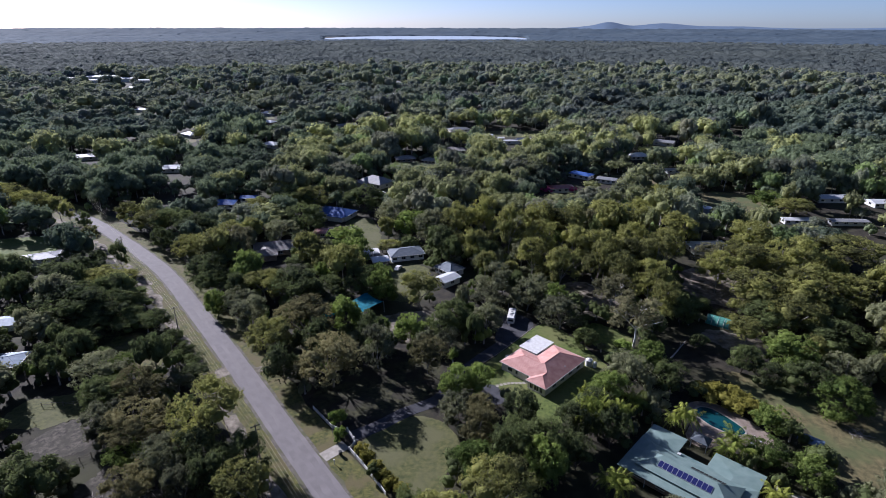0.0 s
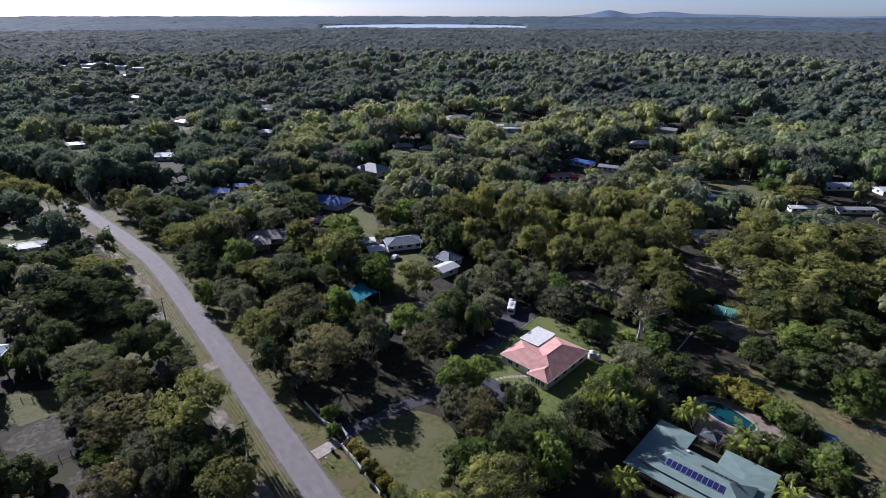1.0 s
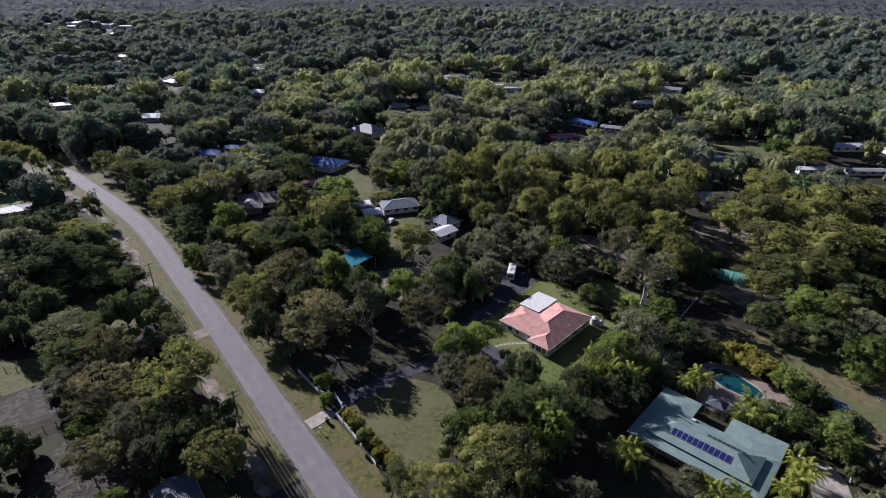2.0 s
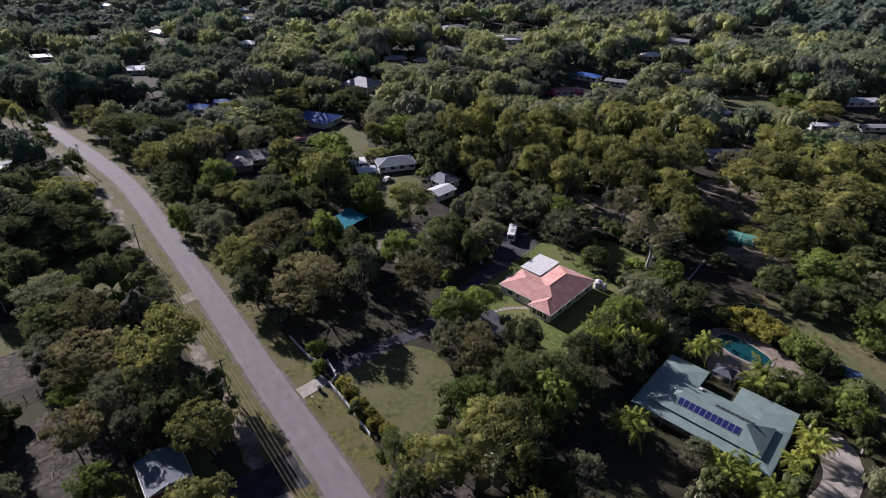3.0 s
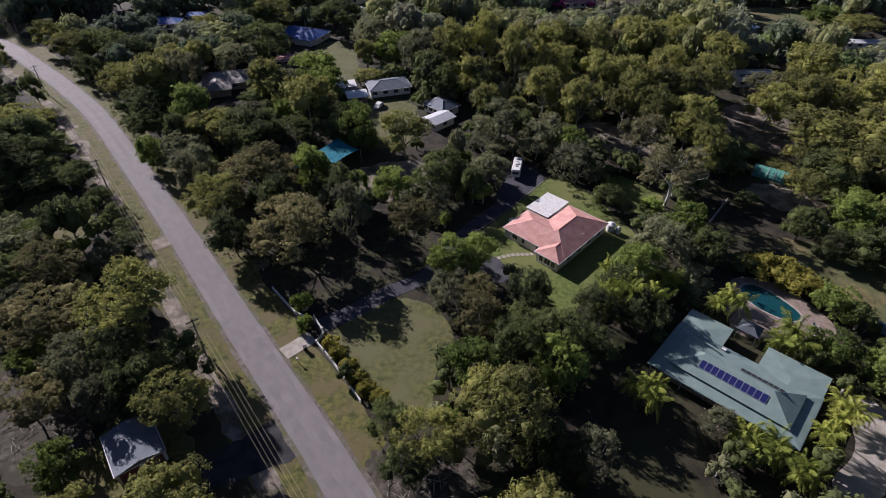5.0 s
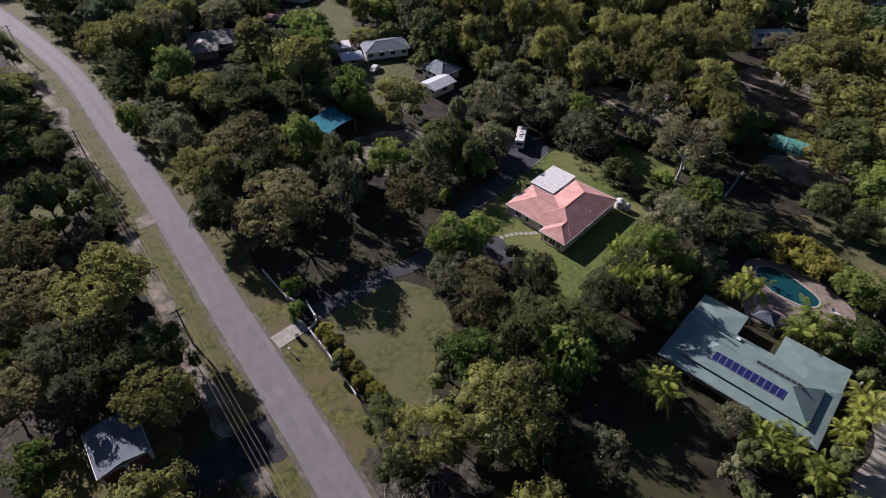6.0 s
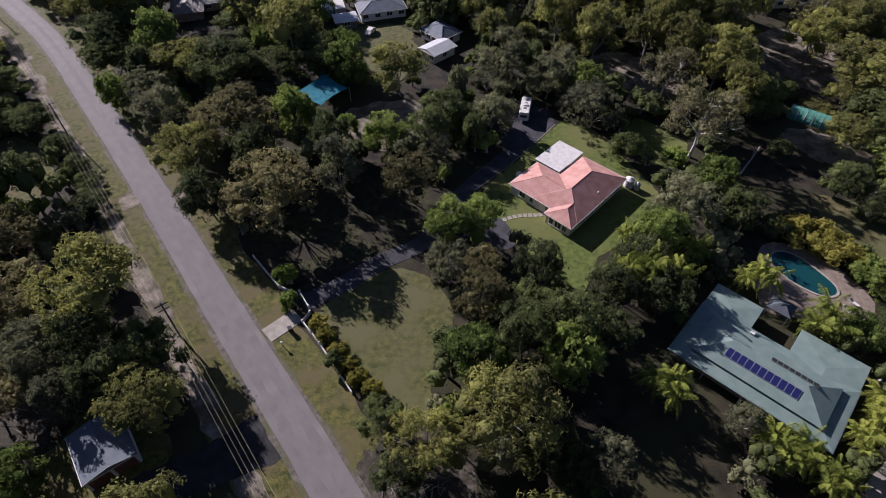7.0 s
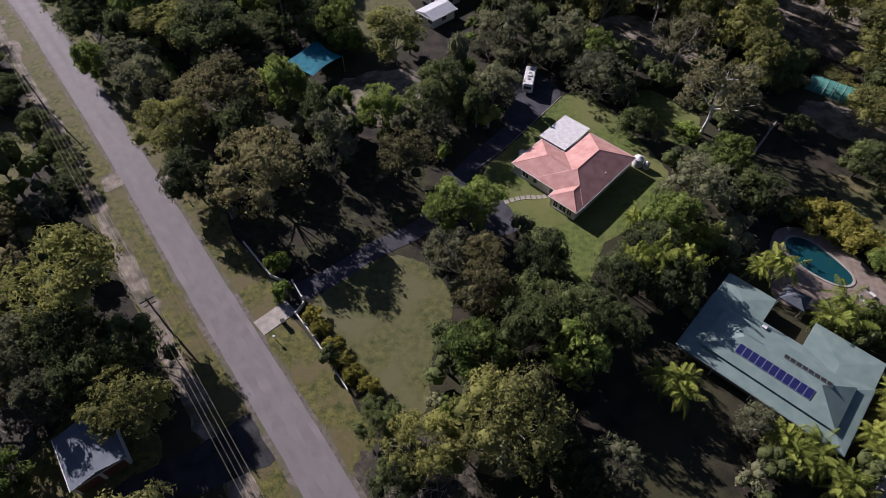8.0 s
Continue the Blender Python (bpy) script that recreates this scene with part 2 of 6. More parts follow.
HAZED_MIDLEAF = {k: foliage("mid-distance " + n, tuple(1.2 * c + 0.25 * g for c, g in zip(lo, HAZE_GREY)), tuple(1.12 * c + 0.36 * g for c, g in zip(hi, HAZE_GREY)), 0.42, 0.9, 0.03, 1.3, 0.7) for k, (n, lo, hi) in LEAF_TONES.items()}
# canopies greyed, then blued, by haze painted into their base colour
HAZED_FARLEAF = foliage("distant canopy greyed as haze", (0.055, 0.072, 0.078), (0.14, 0.158, 0.142), 0.35, 0.9, 0.006, 0.25, 3.0)
HAZELEAF = foliage("remote canopy blued as haze", (0.075, 0.105, 0.135), (0.12, 0.15, 0.17), 0.2, 0.95, 0.003)
# the hills' blue is haze put into the surface colour
HILLS = surface("remote hills blued as haze", (0.1, 0.15, 0.22), (0.125, 0.175, 0.245), 0.004, 0.95, 0.0, 0.02)


# ---- mesh helpers ----
def mesh_ob(name, verts, faces, material, parent=None, label="", smooth=False):
    me = bpy.data.meshes.new(name)
    me.from_pydata([tuple(v) for v in verts], [], [tuple(f) for f in faces])
    me.materials.append(material)
    if smooth:
        me.polygons.foreach_set("use_smooth", [True] * len(me.polygons))
    me.update()
    ob = new(name, me)
    if parent:
        ob.parent = parent
    if label:
        ob["label"] = label
    return ob


def quads_mesh(name, pts, material, extra=None):
    """A mesh of loose faces from an array (n, corners, 3), with extra (verts, tris) joined in; quick to build."""
    n, w = pts.shape[:2]
    v = pts.reshape(-1, 3)
    ev, et = extra if extra is not None else (np.zeros((0, 3)), np.zeros((0, 3), int))
    allv = np.vstack([v, ev])
    me = bpy.data.meshes.new(name)
    me.vertices.add(len(allv))
    me.vertices.foreach_set("co", allv.astype(np.float32).ravel())
    loops = np.concatenate([np.arange(w * n), (et + w * n).ravel()]).astype(np.int32)
    me.loops.add(len(loops))
    me.loops.foreach_set("vertex_index", loops)
    me.polygons.add(n + len(et))
    starts = np.concatenate([np.arange(n) * w, w * n + np.arange(len(et)) * 3]).astype(np.int32)
    me.polygons.foreach_set("loop_start", starts)
    me.update(calc_edges=True)
    me.materials.append(material)
    return me


def part(name, bm, material, parent=None, label=""):
    me = bpy.data.meshes.new(name)
    bm.to_mesh(me)
    bm.free()
    me.materials.append(material)
    ob = new(name, me)
    if parent:
        ob.parent = parent
    if label:
        ob["label"] = label
    return ob


def box(bm, x0, y0, z0, x1, y1, z1, bevel=0.0):
    r = bmesh.ops.create_cube(bm, size=1)
    bmesh.ops.transform(bm, matrix=Matrix.Translation(((x0 + x1) / 2, (y0 + y1) / 2, (z0 + z1) / 2)) @ Matrix.Diagonal((x1 - x0, y1 - y0, z1 - z0, 1)), verts=r["verts"])
    if bevel:
        es = list({e for v in r["verts"] for e in v.link_edges})
        bmesh.ops.bevel(bm, geom=es, offset=bevel, segments=2, affect="EDGES")


def boxed(name, dims, material, parent=None, label="", bevel=0.0):
    bm = bmesh.new()
    box(bm, *dims, bevel)
    return part(name, bm, material, parent, label)


def empty(name, m=None):
    e = new(name)
    e.empty_display_size = 0.5
    if m is not None:
        e.matrix_basis = m
    return e


def tube(bm, a, b, ra, rb, sides=7):
    a, b = Vector(a), Vector(b)
    q = (b - a).to_track_quat("Z", "Y").to_matrix()
    rings = []
    for c, r in ((a, ra), (b, rb)):
        rings.append([bm.verts.new(c + q @ Vector((r * math.cos(i * 2 * math.pi / sides), r * math.sin(i * 2 * math.pi / sides), 0))) for i in range(sides)])
    for i in range(sides):
        bm.faces.new((rings[0][i], rings[0][(i + 1) % sides], rings[1][(i + 1) % sides], rings[1][i]))
    bm.faces.new(rings[1])
    bm.faces.new(rings[0][::-1])


def spline(pts, steps=6, closed=False):
    """Catmull-Rom through a few plan points."""
    p = [Vector((*q, 0)) if len(q) == 2 else Vector(q) for q in pts]
    n, out = len(p), []
    for i in range(n if closed else n - 1):
        a, b, c, d = (p[(i + k) % n] if closed else p[min(max(i + k, 0), n - 1)] for k in (-1, 0, 1, 2))
        for s in range(steps):
            t = s / steps
            out.append(0.5 * (2 * b + (c - a) * t + (2 * a - 5 * b + 4 * c - d) * t * t + (3 * b - a - 3 * c + d) * t ** 3))
    if not closed:
        out.append(p[-1])
    return out


CLEAR = []


def sheet(name, pts, z, material, label="", category="lawn", rough_edge=0.6, steps=30):
    """A flat patch of ground with a soft, uneven outline."""
    o = spline(pts, steps, True)
    rough_edge = min(rough_edge, 1.4)
    CLEAR.append([(q.x, q.y) for q in o[::5]])
    v = []
    for q in o:
        dx, dy = (sum(noise.noise((q.x * f, q.y * f, s)) * a for f, a in ((0.25, 1.0), (0.9, 0.5), (2.2, 0.18))) for s in (3, 9))
        v.append(Vector((q.x + rough_edge * dx, q.y + rough_edge * dy, z)))
    ob = mesh_ob(name, v, [range(len(v))], material)
    if ob.data.polygons[0].normal.z < 0:
        ob.data.flip_normals()
    return tagged(ob, label, category, kind="structure")


def ribbon(name, line, left, right, z, material, label, category, wobble=0.25, seed=0.0):
    """A strip beside or along a line, from left to right of it (metres, left negative)."""
    v, f = [], []
    for i, p in enumerate(line):
        d = (line[min(i + 1, len(line) - 1)] - line[max(i - 1, 0)]).normalized()
        side = Vector((d.y, -d.x, 0))
        for k, s in enumerate((left, right)):
            w = wobble * (noise.noise((p.x * 0.35, p.y * 0.35, seed + 5 * k)) + 0.5 * noise.noise((p.x * 1.1, p.y * 1.1, seed + 5 * k)))
            q = p + side * (s + w)
            v.append((q.x, q.y, z))
    for i in range(len(line) - 1):
        f.append((2 * i, 2 * i + 1, 2 * i + 3, 2 * i + 2))
    ob = mesh_ob(name, v, f, material)
    if ob.data.polygons[0].normal.z < 0:
        ob.data.flip_normals()
    return tagged(ob, label, category, kind="structure")


def smooth01(a, b, x):
    t = np.clip((x - a) / (b - a), 0, 1)
    return t * t * (3 - 2 * t)


def land(x, y):
    """Height of the ground: level near by, rising slowly in the distance."""
    r = np.hypot(x, y)
    return 13 * smooth01(900, 3300, r) + 38 * smooth01(3950, 4800, r)


# ---- ground, water and distance ----
def build_ground():
    radii = [0, 30, 60, 100, 150, 220, 320, 450, 650, 900, 1250, 1700, 2200, 2700, 3200, 3600, 3950, 4200, 4450, 4700, 4900]
    n = 96
    v = [(0, 0, 0)]
    for r in radii[1:]:
        for i in range(n):
            a = 2 * math.pi * i / n
            x, y = r * math.sin(a), r * math.cos(a)
            v.append((x, y, float(land(x, y))))
    f = [(0, 1 + (i + 1) % n, 1 + i) for i in range(n)]
    for k in range(len(radii) - 2):
        o = 1 + k * n
        f += [(o + i, o + (i + 1) % n, o + n + (i + 1) % n, o + n + i) for i in range(n)]
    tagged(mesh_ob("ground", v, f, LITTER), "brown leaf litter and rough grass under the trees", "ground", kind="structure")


build_ground()

ROAD = spline([(150, -140), (66, -38), (24, 12), (-16.2, 60.5), (-28.2, 74.2), (-45.3, 93.3), (-68, 118.8), (-99.5, 153), (-123, 177.5), (-147, 198.2), (-172, 217.7), (-192, 232.5), (-222, 250), (-250, 262)], 10)
ribbon("verge", ROAD, -11.5, 8.5, 0.02, VERGE, "mown verge of yellow green grass beside the road", "verge", 1.2)
ribbon("verge", ROAD, -11.0, -8.2, 0.035, SAND, "bare sandy strip along the fence line", "dirt", 1.6, 4.0)
ribbon("road", ROAD, -3.6, 2.4, 0.06, CHIP, "straight grey chip-seal road with gravel edges", "road", 0.14, 2.0)
ribbon("shoulder", ROAD, -4.4, -3.3, 0.053, GRAVEL, "narrow gravel shoulder of the road", "shoulder", 0.5, 11.0)
ribbon("shoulder", ROAD, 2.1, 3.1, 0.053, GRAVEL, "narrow gravel shoulder of the road", "shoulder", 0.5, 14.0)
ribbon("wheel_track", ROAD, -2.7, -1.1, 0.066, TRACK, "darker worn lane of the road", "road", 0.5, 7.0)
ribbon("wheel_track", ROAD, 0.0, 1.5, 0.066, TRACK, "darker worn lane of the road", "road", 0.5, 8.0)

# yards and drives
DRIVE_LINE = spline([(-29.2, 91.6), (-23, 96.5), (-17.6, 101.8), (-10, 107.6), (-6.6, 114), (-3.4, 121.5), (0.5, 127.6), (4.2, 132.6), (8.4, 139.2), (10.3, 149)], 8)
ribbon("driveway", DRIVE_LINE, -1.9, 1.9, 0.05, DRIVE, "dark asphalt driveway curving up to the red-roofed house", "driveway", 0.1)
sheet("driveway_turning_bay", [(1.2, 114), (4, 115.6), (6.3, 113.6), (7.6, 108.5), (3, 106.5), (-4, 108)], 0.046, DRIVE, "dark asphalt turning bay beside the lawn", "driveway", 0.1)
sheet("driveway_parking", [(5, 138.2), (8.4, 135.4), (12, 140.4), (17.2, 148.2), (16, 153), (11, 157), (7, 156), (6, 148)], 0.046, DRIVE, "dark asphalt parking area under the caravan", "driveway", 0.2)
for p in DRIVE_LINE[::3]:
    CLEAR.append([(p.x - 2.6, p.y - 4), (p.x + 2.6, p.y - 4), (p.x + 2.6, p.y + 2), (p.x - 2.6, p.y + 2)])
CLEAR.append([(52, 122), (60, 118), (72, 116), (80, 132), (76, 141), (63, 153), (56, 147)])
ribbon("kerb", spline([(-0.7, 123.4), (2, 126.4), (6.1, 131.5), (12.2, 140.3), (17.5, 148.2)], 6), -0.06, 0.06, 0.09, CONCRETE, "narrow pale concrete edging of the driveway", "kerb", 0.03, 1.0)
apron = boxed("driveway_apron", (-1.6, -3.1, 0.0, 1.6, 3.1, 0.085), CONCRETE, bevel=0.02)
apron.matrix_basis = pose(-31.5, 86.9, 0, 0, 0, -42)
tagged(apron, "pale concrete driveway crossing between road and gate", "driveway apron", kind="structure")
sheet("lawn", [(-26, 89.5), (-17.5, 99.5), (-9, 99.8), (-3, 92), (-5.5, 82), (-5.5, 73), (-11, 74), (-19, 80)], 0.03, GRASS, "dry green front lawn with long tree shadows")
sheet("lawn", [(1.5, 117), (1.4, 124), (6.6, 131.6), (12.6, 140.2), (18.6, 148.6), (23.5, 150), (31, 139), (37, 126), (33, 116), (23, 106), (19, 97), (14, 103), (8, 108.5)], 0.03, LUSH, "green lawn round the red-roofed house")
sheet("lawn", [(-42, 104), (-32, 98), (-22, 102), (-12, 110), (-6, 120), (-14, 128), (-30, 122), (-40, 114)], 0.025, SHADEGRASS, "patchy grass coloured dark as deep tree shade", rough_edge=2)
sheet("lawn", [(36, 152), (44, 148), (47, 140), (42, 134), (34, 140)], 0.03, LUSH, "bright grass strip beyond the house", rough_edge=1)
sheet("lawn", [(27, 59.5), (36, 60), (50, 56), (46, 50), (28, 50)], 0.03, GRASS, "shaded lawn behind the palms", rough_edge=1)
sheet("paddock", [(68, 126), (76, 127), (90, 122), (112, 114), (120, 96), (108, 80), (92, 78), (78, 88), (80, 103), (73, 113)], 0.03, DRY, "dry brown paddock beyond the pool garden", "paddock", 1.5)
sheet("paddock", [(112, 262), (118, 300), (134, 316), (158, 298), (140, 258)], 0.03, DRY, "dry open paddock among trees", "paddock", 2)
sheet("paddock", [(80, 350), (110, 338), (98, 314), (84, 322)], 0.03, DRY, "dry open paddock among trees", "paddock", 2)
sheet("paddock", [(-18, 500), (48, 506), (44, 478), (-10, 480)], 0.03, GRASS, "grass clearing before a hedge", "paddock", 2)
sheet("lawn", [(-68, 242), (-56, 248), (-45, 214), (-54, 209)], 0.03, GRASS, "mown back lawn of a house", rough_edge=1)
sheet("lawn", [(-62, 306), (-46, 302), (-44, 288), (-60, 290)], 0.03, GRASS, "mown lawn of a large house", rough_edge=1)
sheet("lawn", [(-52, 192), (-42, 192), (-27, 195), (-21, 188), (-19, 176), (-22, 162), (-36, 164), (-50, 176)], 0.03, GRASS, "rough back yard grass", rough_edge=1.5)
sheet("lawn", [(-113, 124), (-108, 133), (-94, 126), (-90, 112), (-104, 116)], 0.03, VERGE, "yellow grass clearing", rough_edge=1.5)
sheet("lawn", [(-116, 96), (-104, 102), (-98, 94), (-104, 88), (-114, 88)], 0.03, GRASS, "grass clearing behind a rail fence", rough_edge=1.5)
sheet("lawn", [(-222, 200), (-200, 210), (-180, 190), (-188, 170), (-210, 172)], 0.03, LUSH, "bright lawn of a neighbouring yard", rough_edge=1.5)
sheet("lawn", [(-58, 66), (-50, 72), (-42, 64), (-48, 55), (-58, 54)], 0.026, VERGE, "rough grass round the shed", rough_edge=1.5)
sheet("lawn", [(-300, 400), (-270, 404), (-275, 380), (-296, 382)], 0.03, LUSH, "small bright lawn among trees", rough_edge=2)
sheet("dirt_yard", [(-32, 150), (-18, 156), (-10, 148), (-18, 136), (-32, 138)], 0.03, SAND, "bare dirt yard below the shade sail", "dirt", 2)
sheet("dirt_yard", [(74, 152), (84, 147), (88, 138), (80, 136), (70, 146)], 0.03, SAND, "dug garden bed of bare earth", "dirt", 1.5)
sheet("dirt_yard", [(-96, 94), (-88, 90), (-91, 80), (-100, 80), (-102, 87)], 0.03, TWIGS, "bare dirt horse yard", "dirt", 2)
sheet("dirt_yard", [(-76, 82), (-64, 74), (-60, 60), (-74, 58), (-82, 70)], 0.03, TWIGS, "sandy ground with fallen twigs", "dirt", 3)
sheet("dirt_yard", [(26, 176), (38, 184), (52, 172), (46, 158), (32, 162)], 0.03, SAND, "bare sandy ground under thin gums", "dirt", 3)
sheet("dirt_yard", [(78, 196), (92, 202), (104, 180), (90, 166), (74, 178)], 0.03, SAND, "bare ground below gum trees", "dirt", 3)
sheet("dirt_yard", [(-14, 66), (-6, 70), (2, 64), (-2, 56), (-12, 58)], 0.03, TWIGS, "bare earth with dry branches under gums", "dirt", 2)
sheet("shed_drive", [(-31, 71), (-26, 66.6), (-28.5, 62.5), (-38, 58.5), (-45, 57), (-46, 60), (-37, 65.5)], 0.045, SHADYDRIVE, "driveway from the road to the shed, coloured dark as shade", "driveway", 0.6)
sheet("side_track", [(-64.5, 115), (-61.6, 118.5), (-60, 117), (-62, 112)], 0.055, SAND, "short gravel crossing beside the road", "driveway", 0.6)
sheet("side_track", [(-73.5, 115), (-71.2, 117), (-68.1, 114.7), (-70.6, 111.5)], 0.055, SAND, "short gravel crossing beside the road", "driveway", 0.6)
sheet("side_track", [(-126, 170), (-129, 167), (-127, 164), (-123, 167)], 0.055, SAND, "short gravel crossing beside the road", "driveway", 0.5)
sheet("concrete_drive", [(64, 82), (69, 82), (69, 75), (62, 66), (56, 62), (55, 67), (61, 73)], 0.05, CONCRETE, "pale curved concrete drive beside palms", "driveway", 0.2)


def build_far():
    """Lake, hills and the remote canopy."""
    o = []
    for a in np.linspace(-0.285, 0.06, 30):
        o.append((a, 3050 + 40 * math.sin(9 * a)))
    for a in np.linspace(0.06, -0.285, 30):
        o.append((a, 3050 + 800 * math.sqrt(max(0, 1 - abs((a + 0.1125) / 0.175) ** 2.2)) + 30))
    v = [(r * math.sin(a), r * math.cos(a), 17.5) for a, r in o]
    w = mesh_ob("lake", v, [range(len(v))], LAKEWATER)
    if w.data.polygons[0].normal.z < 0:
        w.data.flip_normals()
    tagged(w, "estuary between far woods, paled as reflected sky", "lake", kind="structure")
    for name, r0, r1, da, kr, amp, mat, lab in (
            ("far_woods", 1150, 2700, 0.004, 0.0042, 9.0, HAZED_FARLEAF, "unbroken canopy of distant woods, greyed by painted haze"),
            ("remote_woods", 2600, 4860, 0.0042, 0.0062, 6.0, HAZELEAF, "remote woods to the horizon, blued by painted haze")):
        nr = int(math.log(r1 / r0) / kr)
        na = int(1.9 / da)
        r = r0 * np.exp(np.linspace(0, math.log(r1 / r0), nr))
        a = np.linspace(-0.95, 0.95, na)
        rng = np.random.default_rng(int(r0))
        A, R = np.meshgrid(a, r)
        A = A + rng.uniform(-0.4, 0.4, A.shape) * da
        R = R * (1 + rng.uniform(-0.4, 0.4, R.shape) * kr)
        X, Y = R * np.sin(A), R * np.cos(A)
        big = np.sin(X / 61 + 1.7 * np.sin(Y / 97)) * np.cos(Y / 73 + np.sin(X / 47))
        Z = land(X, Y) + 7 + amp * (rng.random(A.shape) ** 1.3 - 0.3) + 2.5 * big
        wet = (R > 2930) & (R < 3900) & (A > -0.285) & (A < 0.05)
        Z[wet] = land(X[wet], Y[wet]) - 9
        Z[0, :] -= 8
        idx = np.arange(nr * na).reshape(nr, na)
        q = np.stack([idx[:-1, :-1], idx[:-1, 1:], idx[1:, 1:], idx[1:, :-1]], -1).reshape(-1, 4)
        me = bpy.data.meshes.new(name)
        me.vertices.add(nr * na)
        me.vertices.foreach_set("co", np.stack([X, Y, Z], -1).astype(np.float32).ravel())
        me.loops.add(q.size)
        me.loops.foreach_set("vertex_index", q.ravel().astype(np.int32))
        me.polygons.add(len(q))
        me.polygons.foreach_set("loop_start", (np.arange(len(q)) * 4).astype(np.int32))
        me.update(calc_edges=True)
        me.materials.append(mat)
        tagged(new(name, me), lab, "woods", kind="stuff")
    # hills on the horizon
    v, f = [], []
    az = np.linspace(-0.2, 0.95, 240)
    for i, t in enumerate(az):
        h = 52 + 24 * math.exp(-((t - 0.183) / 0.022) ** 2) + 20 * math.exp(-((t - 0.17) / 0.05) ** 2) + 30 * math.exp(-((t - 0.262) / 0.04) ** 2) + 16 * math.exp(-((t - 0.35) / 0.08) ** 2)
        h += 10 * math.exp(-((t - 0.56) / 0.07) ** 2) + 2.5 * noise.noise((t * 30, 0, 0)) + 10 * smooth01(0.0, 0.2, t) - 30 * smooth01(0.05, -0.2, t)
        for r, k in ((4830, 1.0), (4600, 0.1)):
            v.append((r * math.sin(t), r * math.cos(t), float(20 + (h - 20) * k + 0)))
    for i in range(len(az) - 1):
        f.append((2 * i, 2 * i + 2, 2 * i + 3, 2 * i + 1))
    tagged(mesh_ob("hills", v, f, HILLS, smooth=True), "low hills on the horizon, blued by painted haze", "hills", kind="structure")


build_far()


# ---- trees ----
ICO_V, ICO_F = None, None


def ico():
    global ICO_V, ICO_F
    if ICO_V is None:
        bm = bmesh.new()
        bmesh.ops.create_icosphere(bm, subdivisions=1, radius=1)
        ICO_V = np.array([v.co[:] for v in bm.verts])
        ICO_F = np.array([[v.index for v in f.verts] for f in bm.faces])
        bm.free()
    return ICO_V, ICO_F


def leaf_cards(rng, centres, radii, count, size, up=0.35, squash=0.8, jitter=0.6, tufts=24):
    """Small pointed sprays gathered in tufts over the skins of clumps, as an array (n, 3, 3)."""
    w = radii ** 2
    n = len(centres) * tufts
    owner = rng.choice(len(centres), n, p=w / w.sum())
    d = rng.normal(size=(n, 3))
    d[:, 2] += up
    d /= np.linalg.norm(d, axis=1)[:, None]
    heart = centres[owner] + d * (radii[owner] * rng.uniform(0.88, 1.08, n))[:, None] * np.array([1, 1, squash])
    # only tufts on the outside of the crown, few on its underside
    deep = np.linalg.norm((heart[:, None, :] - centres[None]) / np.array([1, 1, squash]), axis=2) / radii[None]
    deep[np.arange(n), owner] = 9
    outer = (deep.min(axis=1) > 0.84) & (d[:, 2] > rng.uniform(-0.9, -0.1, n))
    pick = rng.choice(np.flatnonzero(outer), count)
    loose = rng.normal(size=(count, 3))
    pos = heart[pick] + loose * (0.15 * radii[owner][pick])[:, None] * np.array([1, 1, 0.75])
    nrm = d[pick] + 0.35 * loose + jitter * rng.normal(size=(count, 3))
    nrm /= np.linalg.norm(nrm, axis=1)[:, None]
    t = np.cross(nrm, rng.normal(size=(count, 3)))
    t /= np.linalg.norm(t, axis=1)[:, None]
    s = np.cross(nrm, t)
    ln = (size * rng.uniform(0.6, 1.4, count))[:, None]
    wd = ln * rng.uniform(0.35, 0.65, count)[:, None]
    return np.stack([pos - t * ln + s * wd * 0.6, pos - t * ln * 0.6 - s * wd, pos + t * ln - nrm * wd * 0.3], 1)


def cores(rng, centres, radii, k, squash=0.8):
    v0, f0 = ico()
    vs, fs = [], []
    for i, (c, r) in enumerate(zip(centres, radii)):
        vs.append(c + v0 * (r * k * rng.uniform(0.8, 1.1, (len(v0), 1))) * np.array([1, 1, squash]))
        fs.append(f0 + i * len(v0))
    return np.vstack(vs), np.vstack(fs)


# kind: clumps, clump radius low/high, crown bottom, leaves, leaf size, core, trunk radius, bark
FORMS = {
    "gum": (44, 0.17, 0.3, 0.22, 5000, 0.04, 0.78, 0.028, "pale"),
    "russet": (44, 0.16, 0.29, 0.18, 4800, 0.04, 0.74, 0.03, "pale"),
    "sparse": (42, 0.13, 0.24, 0.28, 4600, 0.038, 0.6, 0.03, "pale"),
    "paperbark": (44, 0.16, 0.28, 0.1, 4900, 0.037, 0.74, 0.026, "pale"),
    "dark": (40, 0.19, 0.32, 0.08, 4800, 0.041, 0.8, 0.03, "dark"),
    "broadleaf": (40, 0.18, 0.31, 0.06, 4600, 0.046, 0.8, 0.03, "dark"),
    "shrub": (16, 0.26, 0.4, 0.05, 1700, 0.075, 0.82, 0.03, "dark"),
    "hedge": (16, 0.26, 0.4, 0.05, 1700, 0.08, 0.8, 0.03, "dark"),
}
